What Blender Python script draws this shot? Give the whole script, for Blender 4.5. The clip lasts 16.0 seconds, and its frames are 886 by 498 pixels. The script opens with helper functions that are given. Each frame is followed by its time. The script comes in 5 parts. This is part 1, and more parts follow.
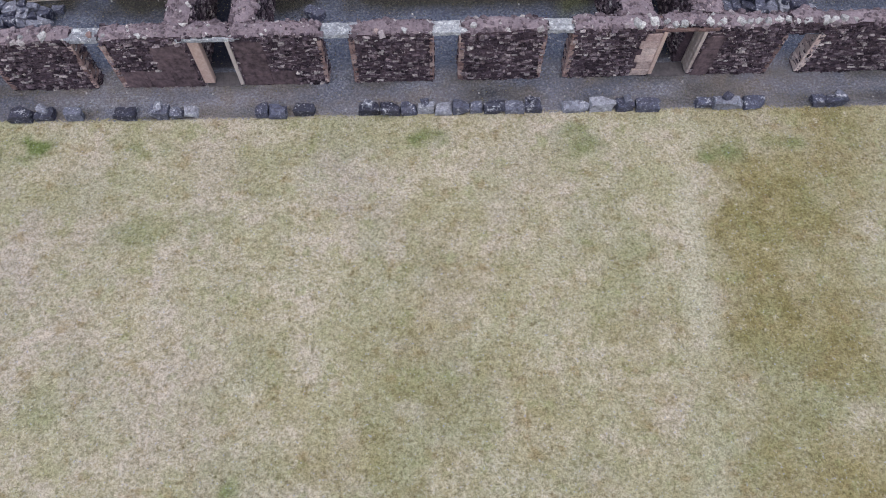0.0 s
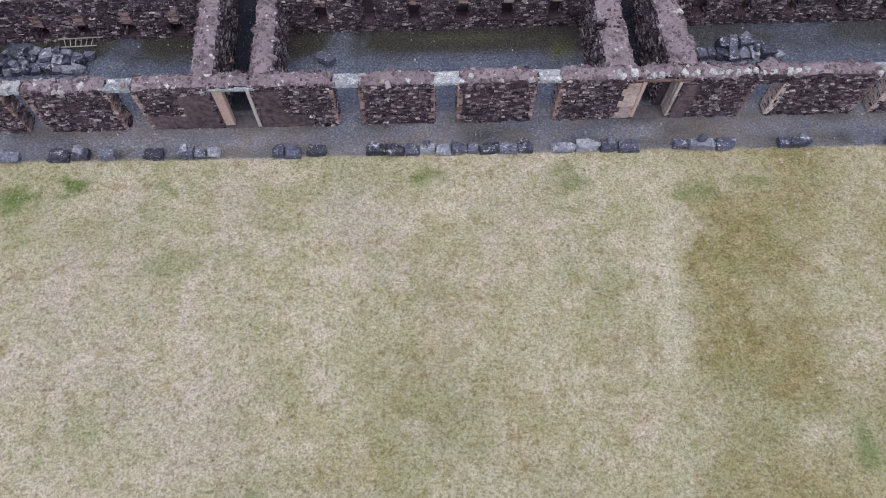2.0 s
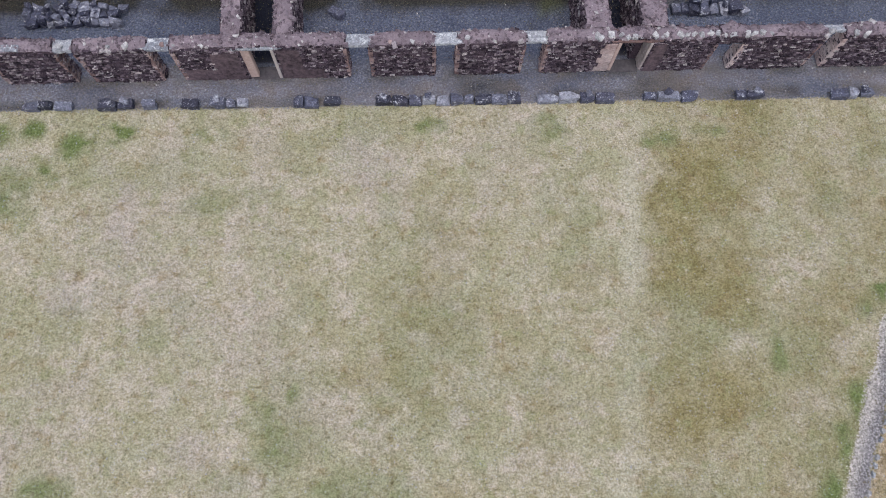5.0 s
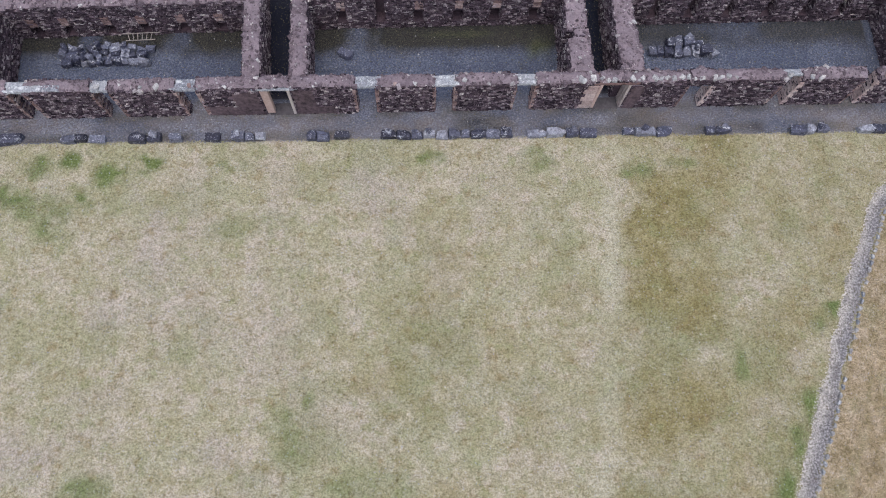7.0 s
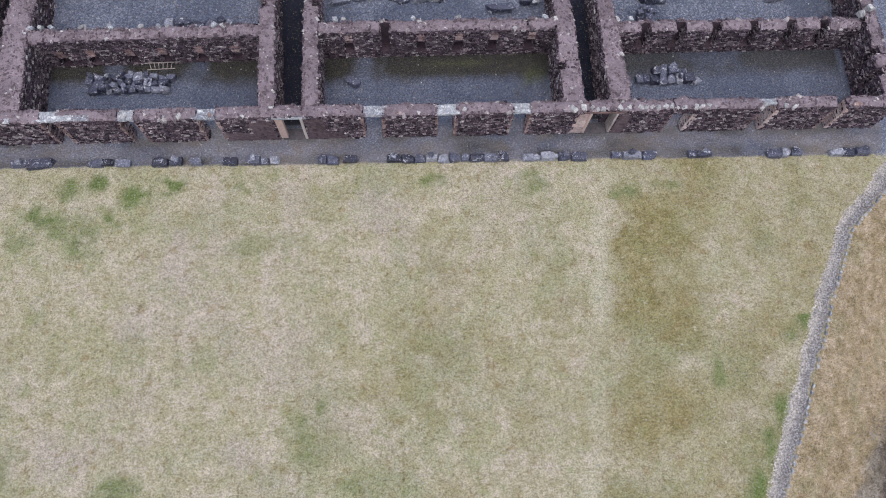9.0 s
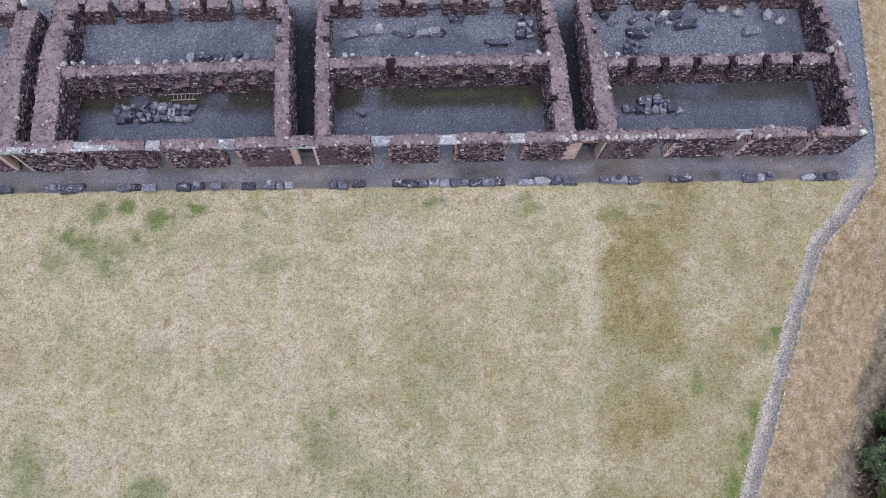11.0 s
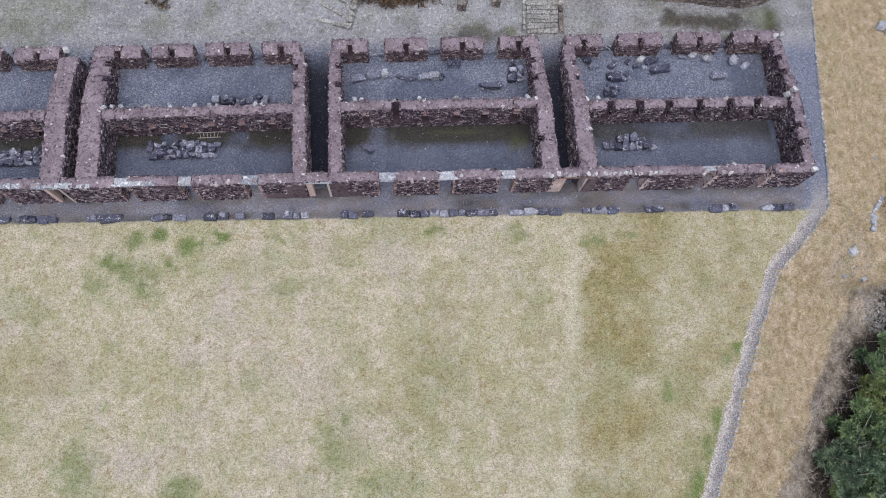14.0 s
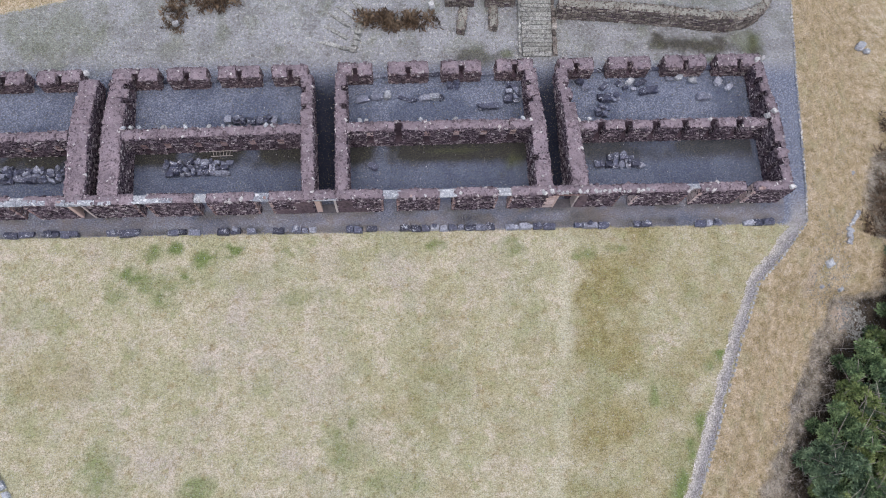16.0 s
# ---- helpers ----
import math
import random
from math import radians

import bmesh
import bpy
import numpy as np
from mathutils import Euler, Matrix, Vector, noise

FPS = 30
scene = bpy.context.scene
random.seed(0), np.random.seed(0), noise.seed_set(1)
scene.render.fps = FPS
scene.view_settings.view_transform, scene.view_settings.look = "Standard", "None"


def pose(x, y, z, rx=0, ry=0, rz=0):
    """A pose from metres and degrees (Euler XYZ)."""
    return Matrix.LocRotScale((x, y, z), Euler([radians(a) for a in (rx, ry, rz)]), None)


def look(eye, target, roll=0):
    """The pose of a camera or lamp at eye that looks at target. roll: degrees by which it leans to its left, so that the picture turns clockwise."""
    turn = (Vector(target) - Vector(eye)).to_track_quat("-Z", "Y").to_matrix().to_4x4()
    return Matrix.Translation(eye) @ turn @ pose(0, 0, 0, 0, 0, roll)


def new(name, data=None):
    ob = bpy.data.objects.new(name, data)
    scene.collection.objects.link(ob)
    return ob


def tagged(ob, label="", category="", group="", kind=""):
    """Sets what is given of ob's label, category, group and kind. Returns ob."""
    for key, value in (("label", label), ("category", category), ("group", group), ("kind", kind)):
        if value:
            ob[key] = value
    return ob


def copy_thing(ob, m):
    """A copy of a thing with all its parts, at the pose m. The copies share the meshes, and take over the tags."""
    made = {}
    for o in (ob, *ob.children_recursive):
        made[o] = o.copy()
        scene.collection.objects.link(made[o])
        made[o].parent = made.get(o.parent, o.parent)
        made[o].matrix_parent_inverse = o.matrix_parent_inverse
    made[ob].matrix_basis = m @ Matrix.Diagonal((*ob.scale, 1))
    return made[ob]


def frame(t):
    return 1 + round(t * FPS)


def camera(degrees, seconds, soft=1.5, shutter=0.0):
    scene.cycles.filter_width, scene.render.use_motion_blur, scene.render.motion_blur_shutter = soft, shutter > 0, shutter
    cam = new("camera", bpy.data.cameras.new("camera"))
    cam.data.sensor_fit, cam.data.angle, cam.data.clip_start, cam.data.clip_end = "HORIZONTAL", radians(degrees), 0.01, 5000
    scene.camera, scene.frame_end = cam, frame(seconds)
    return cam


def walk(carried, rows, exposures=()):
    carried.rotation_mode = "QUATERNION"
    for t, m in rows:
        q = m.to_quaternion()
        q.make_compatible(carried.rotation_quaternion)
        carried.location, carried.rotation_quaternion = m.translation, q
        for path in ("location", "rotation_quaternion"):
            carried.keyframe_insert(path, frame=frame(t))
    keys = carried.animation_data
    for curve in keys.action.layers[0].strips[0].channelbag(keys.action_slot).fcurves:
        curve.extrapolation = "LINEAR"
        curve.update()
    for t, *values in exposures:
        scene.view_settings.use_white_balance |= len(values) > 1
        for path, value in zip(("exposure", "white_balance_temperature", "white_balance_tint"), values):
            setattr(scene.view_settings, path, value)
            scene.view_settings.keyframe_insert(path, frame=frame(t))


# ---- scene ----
EXPOSURE = 0.32
cam = camera(68.0, 16.0, soft=1.0)
PATH = [
    (0, 2.877, -14.104, 16.448, 26.218, -0.585, -2.221),
    (0.5, 2.842, -14.066, 16.822, 26.121, -0.649, -2.241),
    (1, 2.822, -14.069, 17.373, 26.102, -0.702, -2.267),
    (1.5, 2.799, -14.087, 18.012, 26.096, -0.734, -2.273),
    (2, 2.791, -14.098, 18.701, 26.125, -0.756, -2.249),
    (2.5, 2.799, -14.112, 19.384, 26.225, -0.746, -2.228),
    (3, 2.810, -14.130, 20.063, 26.398, -0.733, -2.174),
    (3.5, 2.811, -14.183, 20.746, 25.990, -0.760, -2.114),
    (4, 2.763, -14.226, 21.426, 20.206, -0.843, -2.088),
    (4.2, 2.725, -14.245, 21.700, 17.943, -0.827, -2.181),
    (4.5, 2.672, -14.275, 22.120, 17.200, -0.960, -2.170),
    (6.5, 2.289, -14.384, 24.994, 17.483, -1.777, -2.240),
    (7, 2.230, -14.382, 25.631, 17.470, -1.901, -2.275),
    (7.5, 2.166, -14.337, 26.252, 17.416, -1.986, -2.331),
    (8, 2.081, -14.244, 26.875, 17.321, -2.075, -2.375),
    (8.5, 1.994, -14.147, 27.466, 17.165, -2.165, -2.400),
    (9, 1.914, -14.088, 28.011, 16.995, -2.211, -2.417),
    (11.5, 1.564, -14.035, 31.390, 17.191, -2.476, -2.461),
    (12, 1.481, -14.032, 32.108, 17.241, -2.580, -2.482),
    (12.5, 1.399, -14.030, 32.803, 17.272, -2.685, -2.493),
    (13, 1.324, -14.029, 33.477, 17.271, -2.773, -2.510),
    (13.5, 1.233, -14.029, 34.141, 17.275, -2.868, -2.525),
    (14, 1.142, -14.025, 34.778, 17.292, -2.945, -2.573),
    (14.5, 1.066, -14.012, 35.383, 17.320, -3.007, -2.588),
    (15, 1.000, -14.004, 35.977, 17.348, -3.065, -2.590),
    (15.5, 0.927, -13.996, 36.543, 17.357, -3.123, -2.625),
    (16, 0.851, -13.977, 37.083, 17.343, -3.191, -2.629),
]
walk(cam, [(t, pose(x, y, z, rx, ry, rz)) for t, x, y, z, rx, ry, rz in PATH], [(0.0, EXPOSURE - 0.2), (2.0, EXPOSURE - 0.14), (3.5, EXPOSURE - 0.06), (4.2, EXPOSURE - 0.21), (8.0, EXPOSURE - 0.18), (12.0, EXPOSURE - 0.04), (16.0, EXPOSURE)])

# ---- sky and sun: a bright overcast day ----
world = bpy.data.worlds.new("overcast_sky")
scene.world = world
world.use_nodes = True
wn = world.node_tree.nodes
sky = wn.new("ShaderNodeTexSky")
sky.sky_type, sky.sun_disc = "NISHITA", False
sky.sun_elevation, sky.sun_rotation = radians(75), radians(180)
sky.air_density, sky.dust_density = 1.0, 4.0
wn["Background"].inputs[1].default_value = 0.13
world.node_tree.links.new(sky.outputs[0], wn["Background"].inputs[0])
sun_data = bpy.data.lights.new("sun", "SUN")
sun_data.energy, sun_data.angle, sun_data.color = 1.7, radians(130), (0.96, 0.97, 1.0)
sun = new("sun", sun_data)
sun.matrix_world = look((0, -12, 44), (0, 0, 0))


# ---- small numeric tools ----
def vnoise(x, y, seed=0):
    """Smooth value noise in -1..1 on arrays."""
    x, y = np.asarray(x, float), np.asarray(y, float)
    xi, yi = np.floor(x), np.floor(y)
    fx, fy = x - xi, y - yi
    fx, fy = fx * fx * (3 - 2 * fx), fy * fy * (3 - 2 * fy)

    def h(a, b):
        v = np.sin(a * 127.1 + b * 311.7 + seed * 74.7) * 43758.5453
        return 2 * (v - np.floor(v)) - 1
    top = h(xi, yi) * (1 - fx) + h(xi + 1, yi) * fx
    low = h(xi, yi + 1) * (1 - fx) + h(xi + 1, yi + 1) * fx
    return top * (1 - fy) + low * fy


def fbm(x, y, seed=0, octaves=4):
    x, y = np.asarray(x, float), np.asarray(y, float)
    out, amp, tot = 0, 1.0, 0.0
    for k in range(octaves):
        out = out + amp * vnoise(x * 2 ** k, y * 2 ** k, seed + 13 * k)
        tot += amp
        amp *= 0.55
    return out / tot


def smooth(a, b, v):
    t = np.clip((np.asarray(v, float) - a) / (b - a), 0, 1)
    return t * t * (3 - 2 * t)


def mesh_from(name, verts, faces, mats, mat_index=None, shade=False):
    me = bpy.data.meshes.new(name)
    me.from_pydata([tuple(v) for v in verts], [], [tuple(f) for f in faces])
    for m in mats:
        me.materials.append(m)
    if mat_index is not None:
        me.polygons.foreach_set("material_index", np.asarray(mat_index, np.int32))
    if shade:
        me.polygons.foreach_set("use_smooth", np.ones(len(me.polygons), bool))
    me.update()
    return me


def child(name, me, parent, label="", kind=""):
    ob = new(name, me)
    ob.parent = parent
    return tagged(ob, label=label, kind=kind)


# ---- materials ----
def material(name, rough=0.9, spec=0.3):
    m = bpy.data.materials.new(name)
    m.use_nodes = True
    nt = m.node_tree
    b = nt.nodes["Principled BSDF"]
    b.inputs["Roughness"].default_value = rough
    b.inputs["Specular IOR Level"].default_value = spec
    return m, nt, b


def node(nt, kind, **kw):
    n = nt.nodes.new(kind)
    for k, v in kw.items():
        n.inputs[k.replace("_", " ")].default_value = v
    return n


def tex(nt, scale, detail=6.0, rough=0.6, source="Object"):
    c = nt.nodes.new("ShaderNodeTexCoord") if source == "Object" else nt.nodes.new("ShaderNodeNewGeometry")
    n = node(nt, "ShaderNodeTexNoise", Scale=scale, Detail=detail, Roughness=rough)
    nt.links.new(c.outputs["Object" if source == "Object" else "Position"], n.inputs["Vector"])
    return n.outputs["Fac"]


def ramp(nt, fac, stops):
    r = nt.nodes.new("ShaderNodeValToRGB")
    e = r.color_ramp.elements
    while len(e) < len(stops):
        e.new(0.5)
    for el, (p, c) in zip(e, stops):
        el.position, el.color = p, (*c, 1) if len(c) == 3 else c
    nt.links.new(fac, r.inputs[0])
    return r.outputs[0]


def mix(nt, fac, a, b, mode="MIX"):
    n = nt.nodes.new("ShaderNodeMix")
    n.data_type, n.blend_type = "RGBA", mode
    for sock, v in ((n.inputs[0], fac), (n.inputs[6], a), (n.inputs[7], b)):
        if isinstance(v, (int, float)):
            sock.default_value = v
        elif isinstance(v, tuple):
            sock.default_value = (*v, 1)
        else:
            nt.links.new(v, sock)
    return n.outputs[2]


def maths(nt, op, a, b=0.0, clamp=False):
    n = nt.nodes.new("ShaderNodeMath")
    n.operation, n.use_clamp = op, clamp
    for sock, v in ((n.inputs[0], a), (n.inputs[1], b)):
        if isinstance(v, (int, float)):
            sock.default_value = v
        else:
            nt.links.new(v, sock)
    return n.outputs[0]


def bump(nt, bsdf, height, strength=0.5, distance=0.02):
    n = node(nt, "ShaderNodeBump", Strength=strength, Distance=distance)
    nt.links.new(height, n.inputs["Height"])
    nt.links.new(n.outputs[0], bsdf.inputs["Normal"])


def piece_random(nt):
    """A random value for each loose piece, whether it is an island of a mesh or an object."""
    g = nt.nodes.new("ShaderNodeNewGeometry")
    o = nt.nodes.new("ShaderNodeObjectInfo")
    return maths(nt, "FRACT", maths(nt, "ADD", g.outputs["Random Per Island"], o.outputs["Random"]))


def rubble_material(name, stops, lichen, amount, fleck=0.3, grime=0.8, rough=0.92, spec=0.2):
    """Weathered stone: a tone for each piece, gritty grain, broad stains, lichen in patches and flecks."""
    m, nt, b = material(name, rough, spec)
    col = ramp(nt, piece_random(nt), stops)
    big = tex(nt, 0.7, 4, 0.65, "World")
    col = mix(nt, ramp(nt, big, [(0.42, (0, 0, 0)), (0.62, (0.6 * grime,) * 3)]), col, mix(nt, 0.6, col, (0.035, 0.024, 0.031)))
    fine = tex(nt, 20.0, 2, 0.6, "World")
    grit = tex(nt, 8.0, 3, 0.7, "World")
    col = mix(nt, grime, col, ramp(nt, grit, [(0.36, (0.2, 0.185, 0.2)), (0.5, (0.72, 0.71, 0.73)), (0.62, (1.0, 1.0, 1.0))]), "MULTIPLY")
    col = mix(nt, 0.75 * grime, col, ramp(nt, fine, [(0.36, (0.3, 0.3, 0.3)), (0.6, (1.0, 1.0, 1.0))]), "MULTIPLY")
    patch = ramp(nt, tex(nt, 4.0, 7, 0.8, "World"), [(1 - amount, (0, 0, 0)), (1 - amount + 0.06, (0.8, 0.8, 0.8))])
    col = mix(nt, patch, col, lichen)
    spot = ramp(nt, tex(nt, 13.0, 4, 0.65, "World"), [(1 - fleck, (0, 0, 0)), (1 - fleck + 0.05, (0.9, 0.9, 0.9))])
    where = ramp(nt, tex(nt, 0.9, 3, 0.6, "World"), [(0.4, (0.25, 0.25, 0.25)), (0.58, (1, 1, 1))])
    col = mix(nt, mix(nt, 1.0, spot, where, "MULTIPLY"), col, lichen)
    nt.links.new(col, b.inputs["Base Color"])
    bump(nt, b, grit, 1.0, 0.05)
    return m


WALL_STONE = rubble_material("weathered_rubble", [(0.0, (0.036, 0.027, 0.038)), (0.45, (0.137, 0.1, 0.132)), (0.72, (0.268, 0.207, 0.244)), (0.88, (0.44, 0.37, 0.405)), (0.96, (0.62, 0.55, 0.56)), (1.0, (0.78, 0.73, 0.72))], (0.58, 0.505, 0.525), 0.39, 0.385)
REAR_STONE = rubble_material("pinkish_weathered_rubble", [(0.0, (0.07, 0.049, 0.06)), (0.4, (0.185, 0.134, 0.15)), (0.7, (0.315, 0.242, 0.258)), (0.9, (0.47, 0.385, 0.385)), (1.0, (0.72, 0.67, 0.65))], (0.52, 0.45, 0.44), 0.37, 0.36)
CAP_STONE = rubble_material("loose_capping", [(0.0, (0.16, 0.126, 0.148)), (0.5, (0.252, 0.2, 0.23)), (0.88, (0.325, 0.267, 0.299)), (0.95, (0.5, 0.46, 0.47)), (1.0, (0.74, 0.72, 0.71))], (0.48, 0.425, 0.44), 0.33, 0.34, 0.5)
SLATE = rubble_material("blue_grey_slate", [(0.0, (0.03, 0.034, 0.07)), (0.5, (0.105, 0.116, 0.19)), (0.85, (0.25, 0.27, 0.36)), (1.0, (0.46, 0.48, 0.57))], (0.62, 0.64, 0.7), 0.43, 0.39, 0.68, 0.5, 0.5)
PALE_SLAB = rubble_material("pale_lichened_slab", [(0.0, (0.33, 0.35, 0.4)), (1.0, (0.5, 0.52, 0.56))], (0.72, 0.73, 0.74), 0.45, 0.4, 0.5)
PALE_ROCK = rubble_material("pale_boulder", [(0.0, (0.42, 0.42, 0.43)), (1.0, (0.74, 0.73, 0.73))], (0.8, 0.79, 0.78), 0.4, 0.3, 0.5)
DRESSED = rubble_material("pinkish_dressed_stone", [(0.0, (0.24, 0.155, 0.15)), (0.6, (0.43, 0.3, 0.285)), (1.0, (0.62, 0.5, 0.47))], (0.6, 0.52, 0.5), 0.37, 0.3, 0.5)
CREAM = rubble_material("cream_dressed_stone", [(0.0, (0.58, 0.43, 0.41)), (1.0, (0.82, 0.7, 0.67))], (0.8, 0.74, 0.71), 0.37, 0.3, 0.4)
STEP_STONE = rubble_material("mossy_grey_step_stone", [(0.0, (0.36, 0.36, 0.33)), (1.0, (0.54, 0.54, 0.51))], (0.54, 0.54, 0.51), 0.4)
TERRACE_STONE = rubble_material("buff_retaining_rubble", [(0.0, (0.15, 0.13, 0.115)), (0.5, (0.29, 0.25, 0.22)), (0.85, (0.42, 0.37, 0.325)), (1.0, (0.54, 0.5, 0.46))], (0.5, 0.48, 0.43), 0.37)


def plain_noise(name, dark, light, scale, rough=0.95, distance=0.02):
    m, nt, b = material(name, rough, 0.2)
    f = tex(nt, scale, 3, 0.65, "World")
    g = tex(nt, scale * 0.06, 4, 0.6, "World")
    col = mix(nt, 0.5, ramp(nt, f, [(0.3, dark), (0.7, light)]), ramp(nt, g, [(0.3, dark), (0.7, light)]))
    nt.links.new(col, b.inputs["Base Color"])
    bump(nt, b, f, 0.7, distance)
    return m


MORTAR = plain_noise("dark_earth_mortar", (0.026, 0.018, 0.025), (0.14, 0.098, 0.122), 14.0)
CAPPING = plain_noise("pinkish_rubble_capping", (0.12, 0.094, 0.112), (0.345, 0.282, 0.317), 15.0, 0.95, 0.06)
TERRACE_TOP = plain_noise("mossy_grey_earth", (0.12, 0.12, 0.1), (0.36, 0.35, 0.32), 12.0)
RENDER_COAT = plain_noise("dark_lime_render", (0.014, 0.01, 0.015), (0.23, 0.165, 0.185), 6.0, 0.85, 0.008)
BOARD = plain_noise("weathered_pale_board", (0.36, 0.25, 0.22), (0.6, 0.46, 0.42), 14.0, 0.8, 0.004)
WHITE_BOARD = plain_noise("faded_white_paint", (0.36, 0.31, 0.3), (0.55, 0.5, 0.48), 16.0, 0.7, 0.003)
GREY_BOARD = plain_noise("grey_streaked_board", (0.2, 0.165, 0.16), (0.62, 0.53, 0.51), 9.0, 0.8, 0.004)
THRESHOLD = plain_noise("worn_grey_threshold", (0.05, 0.046, 0.055), (0.16, 0.145, 0.155), 7.0, 0.9, 0.01)
TIMBER = plain_noise("bleached_timber", (0.24, 0.21, 0.2), (0.46, 0.42, 0.4), 20.0, 0.8, 0.003)
BARK = plain_noise("dark_bark", (0.03, 0.024, 0.02), (0.1, 0.08, 0.065), 12.0)


def leaf_material(name, stops):
    """Leaves that differ one by one, and clump by clump."""
    m, nt, b = material(name, 0.6, 0.35)
    one = ramp(nt, piece_random(nt), stops)
    clump = ramp(nt, tex(nt, 1.3, 2, 0.5, "World"), [(0.38, stops[0][1]), (0.5, stops[1][1]), (0.62, stops[-1][1])])
    nt.links.new(mix(nt, 0.55, one, clump), b.inputs["Base Color"])
    return m


LEAF = leaf_material("evergreen_leaves", [(0.0, (0.008, 0.02, 0.011)), (0.5, (0.075, 0.135, 0.062)), (1.0, (0.32, 0.43, 0.2))])
LEAF_BLUE = leaf_material("blue_green_leaves", [(0.0, (0.008, 0.018, 0.013)), (0.5, (0.065, 0.115, 0.068)), (1.0, (0.27, 0.37, 0.22))])
LEAF_LIGHT = leaf_material("yellow_green_leaves", [(0.0, (0.035, 0.06, 0.02)), (0.5, (0.14, 0.19, 0.062)), (1.0, (0.36, 0.42, 0.18))])
BRACKEN = leaf_material("dead_brown_bracken", [(0.0, (0.03, 0.02, 0.014)), (0.6, (0.1, 0.065, 0.042)), (1.0, (0.26, 0.19, 0.13))])
SCRUB = leaf_material("grey_dead_scrub", [(0.0, (0.09, 0.075, 0.07)), (0.6, (0.24, 0.21, 0.19)), (1.0, (0.48, 0.44, 0.41))])

# ---- plan: metres, x along the front wall to the east, y to the north ----
PATH_LINE = [(31.0, 34.0), (28.1, 15.0), (27.2, 9.0), (26.55, 4.0), (26.15, 1.0), (25.75, -1.2), (24.0, -3.1), (21.9, -5.1), (21.1, -6.8), (20.2, -8.45), (19.5, -10.06), (18.75, -11.6), (18.08, -13.15), (17.38, -14.6), (16.48, -16.5), (14.1, -21.5), (11.0, -28.0), (8.0, -36.0)]


def path_side(x, y):
    """Distance east (+) or west (-) of the path's middle line."""
    pl = np.array(PATH_LINE)[::-1]
    mid = np.interp(y, pl[:, 1], pl[:, 0])
    slope = (np.interp(np.asarray(y) + 0.3, pl[:, 1], pl[:, 0]) - np.interp(np.asarray(y) - 0.3, pl[:, 1], pl[:, 0])) / 0.6
    return (np.asarray(x) - mid) / np.sqrt(1 + slope ** 2)


def rear_y(x):
    return 8.71 + 0.018 * np.asarray(x)


TERRACE = [(11.5, 13.15), (13.8, 13.0), (16.06, 12.86), (19.0, 12.6), (21.4, 12.45), (23.2, 12.55), (24.6, 12.9), (25.6, 13.5), (26.15, 14.4), (26.35, 16.0), (26.4, 24.0)]


def terrace_y(x):
    t = np.array(TERRACE)
    return np.interp(x, t[:, 0], t[:, 1])


def ground_z(x, y):
    x, y = np.asarray(x, float), np.asarray(y, float)
    e = path_side(x, y)
    z = -0.72 * np.clip(e - 0.8, 0, 6.5) * smooth(0.5, 2.4, e) - 0.15 * np.clip(e - 7.3, 0, 30)
    west = 1 - smooth(19, 25, x)
    z = z + 0.2 * smooth(4.5, 5.1, y) * west + west * 0.2 * np.clip(y - 9.6, 0, 12) * smooth(9.6, 11.5, y)
    z = z + 1.35 * smooth(0.12, 0.4, y - terrace_y(x)) * smooth(11.3, 11.5, x) * smooth(26.6, 26.2, x)
    z = z + 0.02 * fbm(x * 0.5, y * 0.5, 3, 3)
    return z


# ---- ground: one sheet, lawn, gravel, path and bank ----
def axis(a, b, step):
    far = np.array([3, 8, 18, 40, 90, 220, 600, 1800])
    return np.concatenate([(a - far)[::-1], np.arange(a, b + step / 2, step), b + far])


def write_field(me, name, v):
    a = me.attributes.new(name, "FLOAT", "POINT")
    a.data.foreach_set("value", np.clip(v, 0, 1).astype(np.float32).ravel())


def rough_grass(X, Y):
    """Tawny grass in the yard's far north-west corner."""
    return smooth(-0.12, 0.12, Y - 13.35 - 0.2 * (X + 23.6) + 0.3 * fbm(X * 1.2, Y * 1.2, 102, 4)) * (X < -16)


